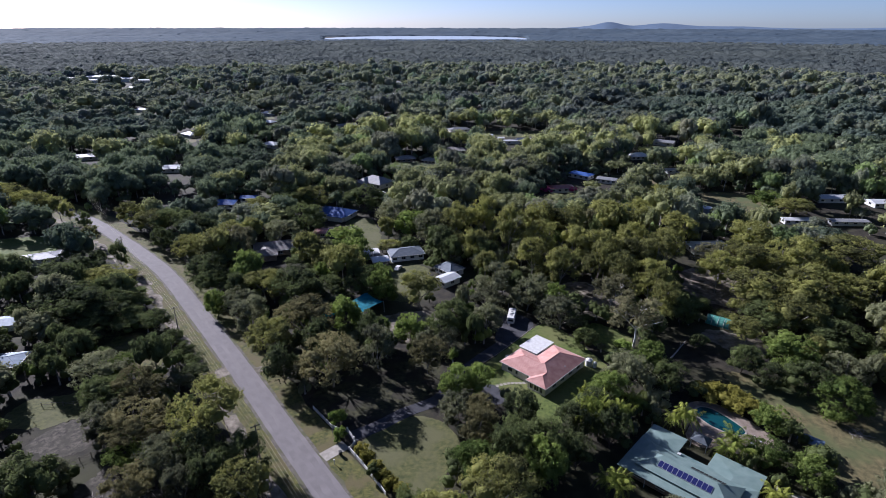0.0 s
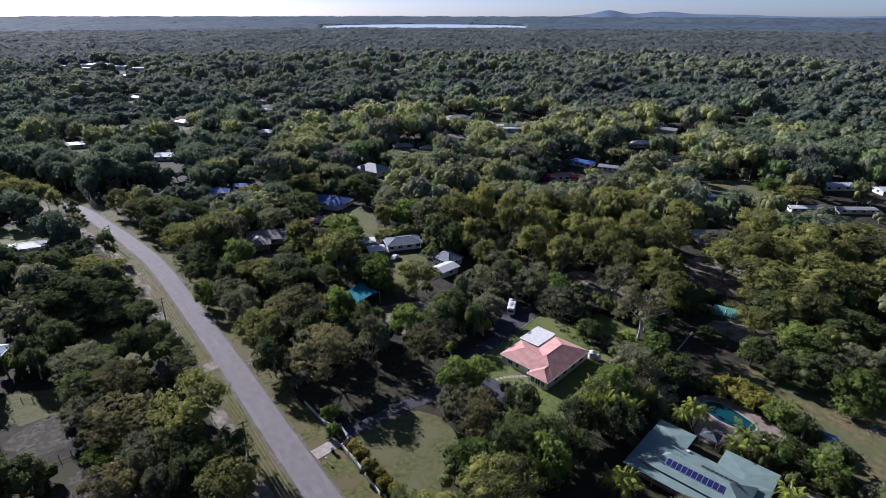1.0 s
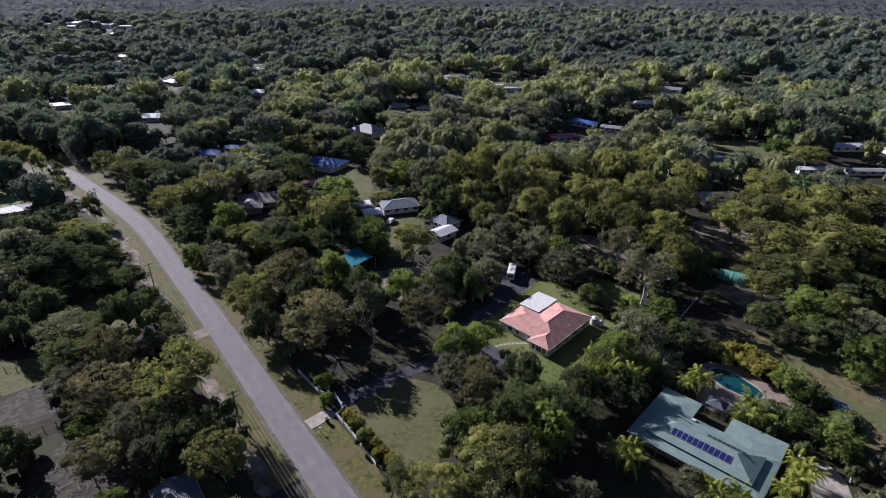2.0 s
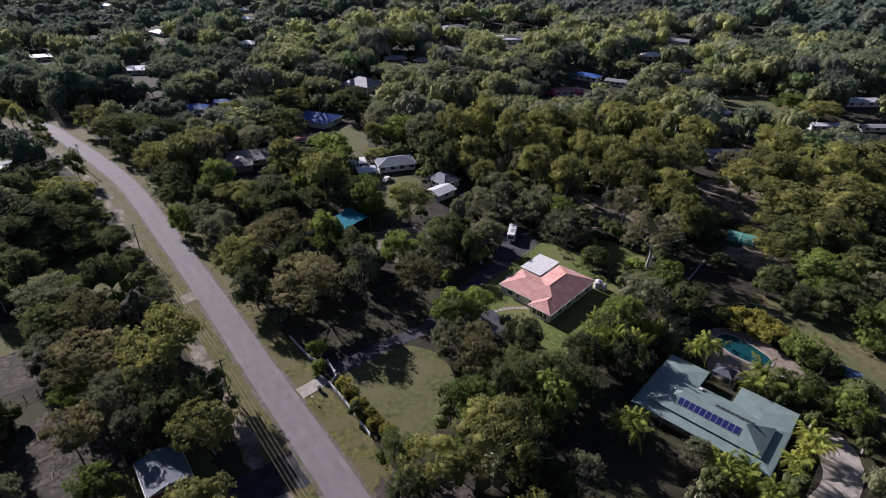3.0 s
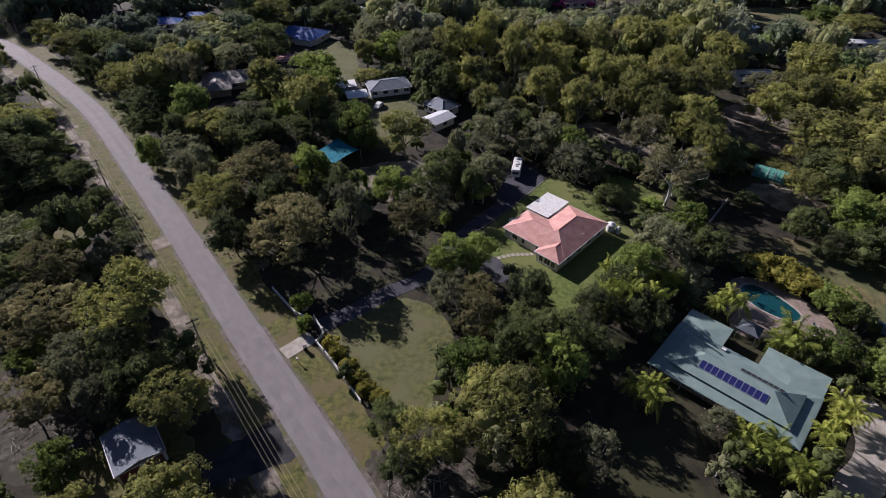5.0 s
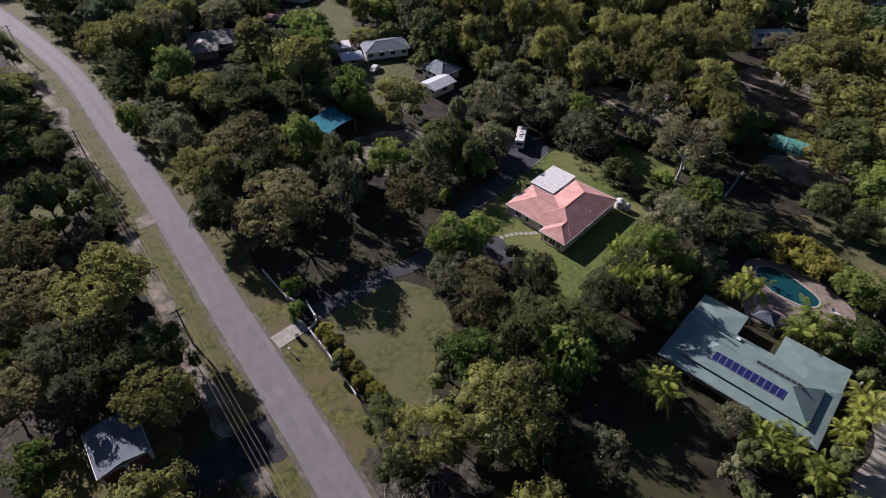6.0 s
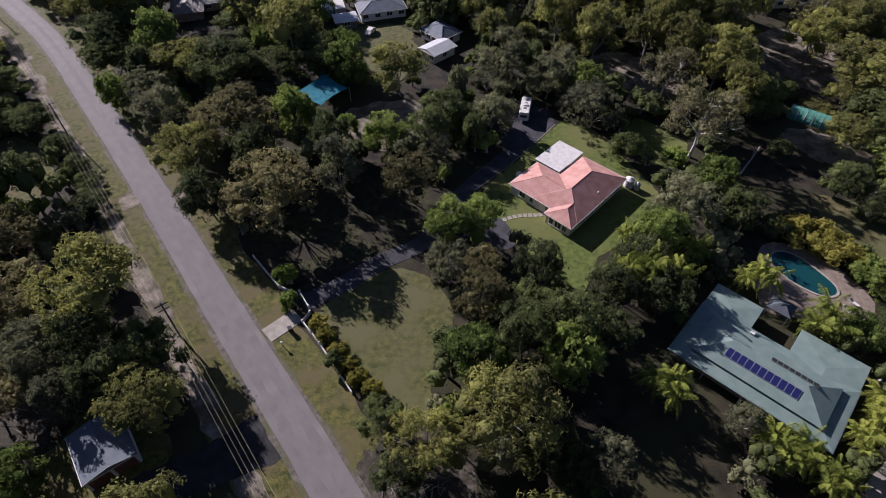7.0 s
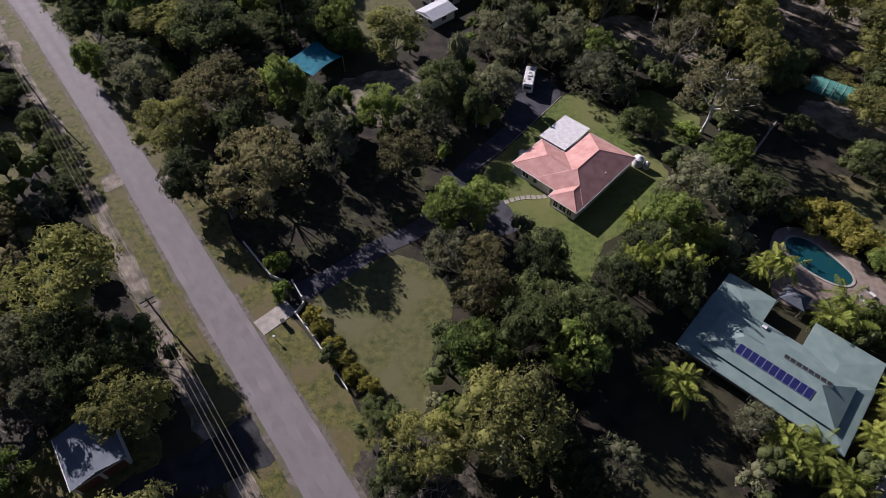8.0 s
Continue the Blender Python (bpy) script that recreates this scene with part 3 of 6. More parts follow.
WORDS = {
    "gum": ("broad olive green gum tree with a domed crown", "tree"),
    "russet": ("brownish olive gum tree with a broad crown", "tree"),
    "sparse": ("tall thin-crowned gum with bare pale limbs", "tree"),
    "paperbark": ("grey green feathery tree with drooping crown", "tree"),
    "dark": ("dense dark green shade tree", "tree"),
    "broadleaf": ("rounded bright green broadleaf tree", "tree"),
    "shrub": ("light green rounded garden shrub", "shrub"),
    "hedge": ("yellow green leafy hedge plant", "hedge plant"),
    "palm": ("clump of arching yellow green palms", "palm"),
}


TALL = {"gum": 2.4, "russet": 2.2, "sparse": 2.4, "paperbark": 2.0, "dark": 1.9, "broadleaf": 1.7, "shrub": 1.3, "hedge": 1.2, "palm": 1.0}


def crown_clumps(kind, rng):
    n, lo, hi, bottom = FORMS[kind][:4]
    a = rng.uniform(0, 2 * math.pi, n) + np.arange(n) * 2.4
    rad = np.sqrt((np.arange(n) + 0.4) / n) * 0.8
    r = rng.uniform(lo, hi, n)
    top = 1 - 0.07 - r * 0.3
    low = bottom + 0.1
    dome = np.sqrt(np.clip(1 - (rad / 0.95) ** 2, 0, 1))
    z = low + (top - low) * dome * rng.uniform(0.74 if kind != "sparse" else 0.55, 1.0, n)
    inner = rng.random(n) < 0.38
    z[inner] = low + (z[inner] - low) * rng.uniform(0.1, 0.6, inner.sum())
    lop = rng.uniform(-0.12, 0.12, 2)
    return np.stack([rad * np.cos(a) + lop[0], rad * np.sin(a) + lop[1], z * TALL[kind]], 1), r


def build_tree(kind, seed):
    """A tree of one metre crown radius and TALL height, to be scaled."""
    rng = np.random.default_rng(seed)
    c, r = crown_clumps(kind, rng)
    form = FORMS[kind]
    tall = TALL[kind]
    cards = leaf_cards(rng, c, r, form[4], form[5], squash=0.8)
    keep = np.argsort(-r)[:15]
    cv, cf = cores(rng, c[keep], r[keep], form[6], squash=0.8)
    root = empty("tree" if kind not in ("shrub", "hedge") else WORDS[kind][1].replace(" ", "_"))
    me = quads_mesh("crown", cards, LEAF[kind], (cv, cf))
    crown = new("crown", me)
    crown.parent = root
    bm = bmesh.new()
    tr = form[7] * (0.74 if kind == "sparse" else 0.62)
    fork = Vector((rng.uniform(-0.05, 0.05), rng.uniform(-0.05, 0.05), (form[3] + 0.02) * tall))
    mid = fork * 0.5 + Vector((rng.uniform(-0.03, 0.03), rng.uniform(-0.03, 0.03), 0))
    sx = 1.5
    tube(bm, (0, 0, -0.03), mid, tr * sx * 1.3, tr * sx)
    tube(bm, mid, fork, tr * sx, tr * sx * 0.85)
    for i in rng.choice(len(c), min(9 if kind != "shrub" else 4, len(c)), replace=False):
        e = Vector(c[i])
        m = fork.lerp(e, 0.5) + Vector((rng.uniform(-0.05, 0.05), rng.uniform(-0.05, 0.05), 0.02))
        tube(bm, fork, m, tr * 0.9, tr * 0.6, 5)
        tube(bm, m, e, tr * 0.6, tr * 0.25, 5)
        for k in range(3 if kind == "sparse" else 1):
            d = Vector(rng.normal(size=3)) * 0.2
            d.z = abs(d.z) * 0.6
            tube(bm, m.lerp(e, 0.5), e + d, tr * 0.35, tr * 0.12, 4)
    part("trunk", bm, WHITEBARK if kind == "sparse" else BARK if form[8] == "pale" else DARKBARK, root)
    return root


def build_palm(seed):
    """A clump of palms one metre high and wide, to be scaled."""
    rng = np.random.default_rng(seed)
    root = empty("palm")
    bm = bmesh.new()
    quads = []
    for s in range(4):
        a = s * 2.1 + rng.uniform(-0.3, 0.3)
        off = Vector((math.cos(a), math.sin(a), 0)) * (rng.uniform(0.3, 0.5) if s else 0)
        h = rng.uniform(0.45, 0.66) if s else 0.72
        tube(bm, off * 0.5, off + Vector((0, 0, h)), 0.034, 0.022, 6)
        top = np.array(off + Vector((0, 0, h)))
        for k in range(16):
            b = k * 2.4 + rng.uniform(-0.25, 0.25)
            rise, ln = rng.uniform(0.35, 1.5), rng.uniform(0.5, 0.74)
            out = np.array([math.cos(b), math.sin(b), 0])
            side = np.array([-math.sin(b), math.cos(b), 0])
            steps = 22
            for j in range(1, steps + 1):
                t = j / steps
                p = top + out * ln * t * (1 - 0.12 * t) + np.array([0, 0, 0.46 * rise * t - 0.62 * t * t * (1.2 - 0.45 * rise)])
                wl = 0.13 * math.sin(math.pi * (0.14 + 0.8 * t)) + 0.02
                for sg in (-1, 1):
                    tip = p + sg * side * wl * 0.86 + out * wl * 0.55 + np.array([0, 0, -wl * rng.uniform(0.25, 0.6)])
                    quads.append([p - out * 0.011, p + out * 0.011, tip + out * 0.004, tip - out * 0.004])
    crown = new("fronds", quads_mesh("fronds", np.array(quads), LEAF["palm"]))
    crown.parent = root
    part("trunk", bm, DARKBARK, root)
    return root


PROTOS, TREE_SPOTS = {}, []
trng = random.Random(11)


# houses that show between the trees: place and half size
OPEN_VIEWS = ((-34, 200, 11), (-13.5, 183, 9), (-89, 203, 11), (-76, 252, 11), (-67, 311, 12), (-139, 261, 9), (-75, 223, 5), (96, 221, 9), (-209, 334, 12), (10.3, 151, 4), (78, 155, 5), (-36.5, 153, 4), (59, 342, 9), (43, 309, 9), (128, 285, 18))


# roofs and yards that lie in full sun: place, half width and how far the trees towards the sun stay low
SUNNY = ((16, 121, 11, 30), (10.3, 151.8, 4, 16), (78.4, 155.2, 5, 18), (-40, 152, 6, 28), (-50.5, 63.5, 3.0, 8), (128, 285, 14, 26), (92, 330, 10, 20), (20, 490, 14, 26), (-50, 228, 8, 16), (-53, 296, 8, 18), (46, 84, 8, 16), (-101, 123, 8, 22), (-34, 200, 9, 16))


def sun_limit(x, y, h):
    """Height to which a tree may grow without shading what lies in the sun."""
    for sx, sy, half, reach in SUNNY:
        dx, dy = x - sx, y - sy
        along, across = -0.79 * dx + 0.61 * dy, 0.61 * dx + 0.79 * dy
        if 0 < along < reach and abs(across) < half:
            h = min(h, 2.8 + 0.42 * max(0, along - 5))
    return h


def plant(kind, x, y, h, r):
    """Stands a tree of that height and crown radius at (x, y)."""
    for hx, hy, hr in OPEN_VIEWS:
        if -2 < hy - y < hr + 12 and abs(hx * y / hy - x) < hr and h > 4:
            h, r = min(h, 5.0), min(r, 3.0)
    low = sun_limit(x, y, h)
    r, h = r * max(0.6, low / h) ** 0.5, low
    if kind == "palm":
        r, h = r * 0.95, h * 0.95
    v = trng.randrange(4 if kind in ("gum", "dark", "paperbark") else 2 if kind == "russet" else 3)
    m = pose(x, y, 0, 0, 0, trng.uniform(0, 360))
    if (kind, v) not in PROTOS:
        ob = build_palm(50 + v) if kind == "palm" else build_tree(kind, 100 + 17 * v + len(kind))
        ob.matrix_basis = m
        tagged(ob, WORDS[kind][0], WORDS[kind][1], group=kind + " plants")
        PROTOS[kind, v] = ob
    else:
        ob = copy_thing(PROTOS[kind, v], m)
    ob.scale = (r, r, h / TALL[kind])
    TREE_SPOTS.append((x, y, r))
    return ob


# the trees and shrubs that can be told apart, from the road across to the paddock
plant("gum", -60.5, 84.5, 20.5, 8.4)
plant("dark", -57, 77.5, 13, 6)
plant("dark", -52.5, 73, 13, 5.4)
plant("gum", -44.2, 69.2, 14.5, 6.2)
plant("paperbark", -77.5, 103.6, 7, 4.2)
plant("dark", -92, 127.2, 5.5, 3.6)
plant("dark", -81.6, 117.9, 3, 3.2)
plant("dark", -86.5, 122.6, 4.2, 3)
plant("broadleaf", -59.2, 58.8, 8.5, 4.2)
plant("paperbark", -62.9, 73.6, 11.5, 4.3)
plant("paperbark", -57.7, 69.3, 10.5, 4.1)
plant("dark", -47, 76.5, 13.5, 5)
# next two trees are added to shade the ground beside the palms
plant("dark", 8.5, 83.5, 15, 4.8)
plant("dark", 10, 91, 11, 4.2)
plant("broadleaf", -86.6, 145.2, 11.5, 3.9)
plant("paperbark", -79.8, 147.6, 10.5, 7.3)
plant("paperbark", -71.5, 137, 14.5, 6.4)
plant("dark", -94.5, 163.1, 11.5, 7.8)
plant("russet", -52.2, 132.5, 17, 9.4)
plant("broadleaf", -41.2, 138.3, 14.4, 5.4)
plant("gum", -58.5, 120, 16.2, 7.1)
plant("russet", -38.2, 110.8, 17, 9.2)
plant("dark", -51.5, 111, 13.5, 5.3)
plant("paperbark", -28, 120.5, 15, 5.6)
plant("russet", -13.8, 119.2, 12.5, 5.8)
plant("paperbark", -9.2, 130.6, 9.5, 4.2)
plant("broadleaf", -21, 136, 10, 5.2)
plant("broadleaf", -16.7, 134.8, 8.1, 3.9)
plant("shrub", -31.0, 140.7, 6, 2.5)
plant("broadleaf", -4.6, 108.7, 10.5, 5.3)
plant("broadleaf", 0.8, 109.8, 10.5, 4.8)
plant("paperbark", 2.2, 143.4, 11.5, 6.0)
plant("paperbark", 25.4, 147.7, 13, 8.1)
plant("sparse", 46.5, 138.5, 20, 8.6)
plant("shrub", -31.3, 91.3, 3, 1.9)
plant("shrub", -32.8, 96.0, 4, 2.3)
plant("paperbark", -3.9, 98.2, 10.5, 4.9)
plant("russet", 1.2, 97.6, 10.5, 4.3)
plant("russet", 1.8, 91, 12.5, 4.8)
plant("dark", 10.7, 98.1, 12, 4.6)
plant("broadleaf", 0.4, 80.7, 11.5, 5.6)
plant("gum", 6.0, 70.5, 17, 7.5)
plant("gum", -5.5, 66.1, 10.5, 5.3)
plant("dark", -8.8, 62.8, 8, 3.7)
plant("dark", -12.3, 69.9, 8, 3.6)
plant("dark", 16.1, 87.4, 14, 5.2)
plant("broadleaf", 14.9, 80.2, 13.5, 4.8)
plant("dark", 22.4, 93.4, 12.5, 4.8)
plant("dark", 28.1, 101.1, 11.5, 5.2)
plant("broadleaf", 33.1, 108.9, 11.5, 5.5)
plant("paperbark", 40.1, 116.6, 13, 7.1)
plant("dark", 51.8, 119.2, 9, 4.8)
plant("broadleaf", 47.8, 125.5, 10.5, 4.9)
plant("paperbark", 19.5, 65.7, 10.5, 4.2)
plant("paperbark", 39.4, 73.8, 6.5, 3.2)
plant("dark", 22.6, 85.9, 10.5, 4.2)
plant("dark", 11.8, 66.6, 10.5, 4.1)
plant("dark", 15.2, 62.9, 9, 3.3)
plant("dark", 31.3, 93.6, 11.5, 5.0)
plant("palm", 39.4, 106.6, 7, 4.3)
plant("palm", 49.3, 100.8, 8, 4.9)
plant("palm", 58.0, 92.6, 7, 6)
plant("palm", 29.3, 78.5, 8, 4.7)
plant("palm", 42.8, 71.9, 6, 3.9)
plant("palm", 46.6, 69.9, 6, 4.2)
plant("palm", 49.7, 66.5, 6, 4.0)
plant("palm", 55.7, 72.7, 6, 3.7)
plant("palm", 34.8, 102.6, 7, 3.8)
plant("palm", 28.4, 109.6, 6, 3.4)
plant("hedge", 61.2, 114.8, 4, 4.6)
plant("hedge", 65.9, 113.8, 4, 4.0)
plant("hedge", 68.0, 109.9, 4, 4.8)
plant("hedge", 70.7, 107.0, 4, 3.3)
plant("hedge", -25.3, 87.2, 2.2, 1.8)
plant("hedge", -23.2, 84.7, 2.2, 1.8)
plant("hedge", -21.1, 82.2, 2.2, 1.7)
plant("hedge", -18.9, 79.7, 2.2, 1.9)
plant("hedge", -16.7, 77.6, 2.2, 1.9)
plant("hedge", -14.0, 75.9, 2.5, 1.8)
plant("gum", -20.5, 157, 16, 7.6)
plant("broadleaf", -35.5, 160.5, 13.5, 6.2)
plant("paperbark", 1.1, 160.8, 14.5, 9.6)
plant("paperbark", 19.2, 162.6, 13, 6.8)
plant("dark", -63.9, 156.0, 14.5, 9.5)
plant("paperbark", -51.9, 154.6, 14.5, 8.4)
plant("gum", -76.0, 159.1, 13, 8.4)
plant("dark", -41.0, 165.4, 13, 7.9)
# next two trees are added to throw shade over the patchy grass
plant("dark", -32.3, 129.5, 14.5, 4.8)
plant("dark", -44.5, 123.5, 15, 5.2)
plant("dark", -8.0, 143.3, 13, 6.0)
plant("dark", -12.1, 135.6, 13.1, 5.1)
plant("sparse", 43.0, 157.9, 17, 7.6)
plant("gum", 56, 162.4, 22, 8)
plant("dark", 64.5, 153.5, 14, 5.5)
plant("gum", 56.5, 151, 18, 5.5)
plant("dark", 70.7, 165.3, 17, 8)
plant("gum", 86.8, 156.8, 11.5, 6.1)
plant("gum", 80.1, 158.4, 11.5, 6.0)
plant("gum", 80.2, 141.5, 11.5, 6.0)
plant("dark", 31.6, 135.3, 8, 4.0)
plant("shrub", 43.3, 136.8, 3, 2.8)
plant("dark", -98.7, 169, 14.5, 8.9)
plant("sparse", -102.6, 195.1, 15.5, 8.9)
plant("gum", -120.8, 187.5, 13, 6.2)
plant("gum", -111.3, 188.4, 14.5, 8.2)
plant("paperbark", -68.0, 163.5, 13, 8.0)
plant("dark", -55.8, 162.5, 14.5, 9.3)
plant("broadleaf", -36.3, 167.9, 13, 6.1)
plant("broadleaf", -58.3, 200.3, 14.5, 9.3)
plant("gum", -41.1, 208.2, 15.5, 7.4)
plant("broadleaf", -51.7, 193.0, 13, 7.5)
plant("paperbark", -21.9, 217.0, 18, 8.7)
plant("gum", -11.6, 215.1, 23, 7.4)
plant("gum", -0.7, 220.5, 26, 7.6)
plant("gum", 10.1, 203.9, 27.7, 6.7)
plant("gum", 22.9, 220.9, 23, 7.6)
plant("gum", 37.4, 221.8, 21.2, 8.3)
plant("gum", 44.3, 188.1, 23, 8.8)
plant("gum", 54, 234.5, 20.1, 8.9)
plant("gum", 66.3, 233.6, 21.2, 8.4)
plant("gum", 53.2, 184.4, 21.2, 7.2)
plant("gum", 62.3, 182.9, 21.2, 7.3)
plant("gum", 18.6, 183.1, 20.1, 6.4)
plant("gum", 27.9, 174, 21.2, 7)
plant("paperbark", 4.7, 167.2, 14.5, 8.1)
plant("paperbark", 15.7, 159.1, 13, 6.6)
plant("gum", 80.6, 218.2, 20.1, 8.7)
plant("sparse", 89.0, 188.7, 17, 11.1)
plant("gum", 109, 207.9, 21.2, 10.1)
plant("gum", 111.2, 186.7, 23, 10.8)
plant("gum", 92.3, 162.3, 18, 11.0)
plant("gum", 111.5, 169.0, 18, 10.8)
plant("broadleaf", 86.3, 129.1, 13, 7.7)
plant("dark", 73.5, 127.5, 10.5, 4.6)
plant("dark", 77, 121, 9, 4)
plant("dark", 66, 139.5, 7, 3.4)
plant("dark", 87.0, 118.4, 10.5, 6.9)
plant("gum", 95.0, 148.0, 15.5, 8.0)
plant("paperbark", 115.6, 269.5, 13, 9.9)
plant("gum", 86.9, 269.9, 18.3, 8.2)
plant("broadleaf", 70.3, 102.0, 8, 4.8)
plant("broadleaf", 65, 91.6, 7.5, 4.5)
plant("broadleaf", 71, 86.4, 8, 4.8)
plant("palm", 61.1, 77.5, 6, 4.7)
plant("palm", 43.6, 69.0, 6, 3.7)
plant("dark", -136.8, 199, 11.5, 4.5)
plant("dark", -141.2, 216.9, 14.5, 9.7)
plant("dark", -127.5, 211.8, 14.5, 9.2)
plant("gum", -151.7, 216, 14.5, 8.3)
plant("gum", -168.3, 228, 14.5, 7.7)
plant("paperbark", -89.6, 211.5, 13, 8.6)
plant("dark", -84.4, 228.0, 14.5, 9.8)
plant("gum", -88.5, 255.2, 15.5, 10.9)
plant("dark", -100.4, 254.2, 15.5, 11.0)
plant("gum", -112.4, 245.9, 11.5, 8.6)
plant("dark", -107.9, 290.2, 15.5, 12.4)
plant("broadleaf", -33.6, 225.6, 14.5, 8.4)
plant("dark", -63.3, 261.4, 15.5, 10.8)
plant("paperbark", -44.0, 236.2, 15.5, 9.6)
plant("gum", -132.5, 158.6, 11.5, 10.1)
plant("dark", -115.8, 147.4, 9, 5.5)
plant("dark", -120.4, 139.1, 11.5, 9.1)
plant("broadleaf", -98.1, 108.7, 8, 5.8)
plant("russet", -84.2, 97.2, 13, 7)
plant("russet", -76.9, 84.0, 13, 8.4)
plant("broadleaf", -75.9, 78.3, 6.5, 5.3)
plant("dark", -102.1, 134.5, 8, 5)
plant("dark", -143.7, 180.9, 13, 3.5)
plant("dark", -78.3, 112.0, 4, 4.4)
plant("paperbark", -85.3, 86.5, 10.5, 5.7)
plant("paperbark", -66.1, 76.2, 11.5, 5.6)
plant("russet", -67.7, 66.8, 11.5, 5.4)
plant("gum", -172, 203, 10.5, 3.6)
plant("broadleaf", 91.4, 110.9, 10.5, 6.9)
plant("paperbark", 98.3, 123.8, 10.5, 6.5)
plant("dark", -130.7, 136.2, 14.5, 12.0)
plant("dark", -116.4, 130.5, 14.5, 11.2)
plant("dark", -110.5, 136, 9, 7)
plant("dark", -151.5, 165.1, 13, 12.7)
plant("paperbark", -100.7, 105.4, 10.5, 8.8)
plant("dark", -92.7, 97.2, 10.5, 6.6)
plant("gum", 96.7, 181.7, 21.2, 9)
plant("gum", 140.9, 202.1, 17, 13.7)
plant("gum", 120.1, 165.1, 15.5, 10.4)
plant("dark", 87.8, 147.6, 13, 8.0)
plant("dark", 105.8, 141.1, 11.5, 9.2)
plant("broadleaf", 147.4, 285.5, 10.5, 8.9)
plant("gum", 153.0, 269.7, 11.5, 9.6)
plant("paperbark", 112.2, 249.5, 11.5, 7.6)
plant("gum", -197, 224, 15, 3.5)
plant("dark", -189, 222, 10, 3.5)
plant("gum", -208, 231.5, 15, 6.5)
plant("gum", -216, 231, 17, 7.5)
plant("gum", -228, 237, 16, 7.5)
plant("gum", -240, 243, 17, 7.5)
plant("gum", -253, 249, 15, 7.5)
for x, y, h, r in ((41.5, 176, 23, 6.5), (48, 169, 21, 6), (35, 191, 23.5, 7), (70, 193, 22, 7.5), (58, 197, 23, 7), (23, 197, 22, 7), (84, 178, 18.5, 7), (92, 191, 19, 7), (101, 178, 18, 7)):
    plant("gum", x, y, h, r)
plant("palm", 29, 97.5, 13, 4.6)
plant("palm", 25.6, 97, 12.5, 4.2)
plant("palm", 33.5, 97.6, 11.5, 4.2)
plant("gum", -0, 67, 9, 4.2)
plant("paperbark", 2.3, 74.9, 8.5, 3.6)
plant("shrub", -2.3, 73.4, 3, 2.2)


# ---- houses ----
HOUSES = []


def hip(bm, x0, y0, x1, y1, z, slope, gable=False, thick=0.16):
    """A closed hip (or gable) roof over a rectangle; returns the ridge's ends."""
    w, d = x1 - x0, y1 - y0
    half = min(w, d) / 2
    rise = half * slope
    inset = 0.001 if gable else half * 0.98
    if w >= d:
        r0, r1 = Vector((x0 + inset, (y0 + y1) / 2, z + rise)), Vector((x1 - inset, (y0 + y1) / 2, z + rise))
    else:
        r0, r1 = Vector(((x0 + x1) / 2, y0 + inset, z + rise)), Vector(((x0 + x1) / 2, y1 - inset, z + rise))
    lo = [bm.verts.new((x, y, z - thick)) for x, y in ((x0, y0), (x1, y0), (x1, y1), (x0, y1))]
    c = [bm.verts.new((x, y, z)) for x, y in ((x0, y0), (x1, y0), (x1, y1), (x0, y1))]
    a, b = bm.verts.new(r0), bm.verts.new(r1)
    for i in range(4):
        bm.faces.new((lo[i], lo[(i + 1) % 4], c[(i + 1) % 4], c[i]))
    bm.faces.new(lo[::-1])
    if w >= d:
        bm.faces.new((c[0], c[1], b, a)), bm.faces.new((c[2], c[3], a, b)), bm.faces.new((c[1], c[2], b)), bm.faces.new((c[3], c[0], a))
    else:
        bm.faces.new((c[1], c[2], b, a)), bm.faces.new((c[3], c[0], a, b)), bm.faces.new((c[0], c[1], a)), bm.faces.new((c[2], c[3], b))
    return r0, r1, [v.co.copy() for v in c]


def ridge_caps(house, roofs, material, r=0.13):
    for r0, r1, c in roofs:
        ends = [(r0, r1)] + [(min((r0, r1), key=lambda e: (e - k).length), k) for k in c]
        for a, b in ends:
            if (a - b).length > 0.5:
                bm = bmesh.new()
                tube(bm, a - Vector((0, 0, 0.05)), b - Vector((0, 0, 0.05)), r, r, 6)
                part("ridge_cap", bm, material, house)


def window_on(house, x, y, face, width, z0=0.9, z1=2.1, arch=False):
    """A framed window on a wall; face: outward way in degrees from +x."""
    w = empty("window")
    w.parent = house
    w.matrix_basis = pose(x, y, 0, 0, 0, face + 90)
    h = width / 2
    bm = bmesh.new()
    for a in ((-h, -0.05, z0, -h + 0.07, 0.05, z1), (h - 0.07, -0.05, z0, h, 0.05, z1), (-h, -0.05, z1 - 0.07, h, 0.05, z1), (-h, -0.05, z0, h, 0.05, z0 + 0.07), (-0.03, -0.045, z0, 0.03, 0.045, z1)):
        box(bm, *a)
    part("frame", bm, WHITE, w)
    boxed("pane", (-h + 0.06, -0.02, z0 + 0.06, h - 0.06, 0.02, z1 - 0.06), GLASS, w)
    boxed("sill", (-h - 0.08, -0.11, z0 - 0.08, h + 0.08, 0.06, z0 - 0.005), WHITE, w)


def gutter_round(house, rects, z, material):
    for x0, y0, x1, y1 in rects:
        bm = bmesh.new()
        for a in ((x0 - 0.12, y0 - 0.12, z - 0.15, x1 + 0.12, y0 - 0.01, z), (x0 - 0.12, y1 + 0.01, z - 0.15, x1 + 0.12, y1 + 0.12, z),
                  (x0 - 0.12, y0, z - 0.15, x0 - 0.01, y1, z), (x1 + 0.01, y0, z - 0.15, x1 + 0.12, y1, z)):
            box(bm, *a)
        part("gutter", bm, material, house)


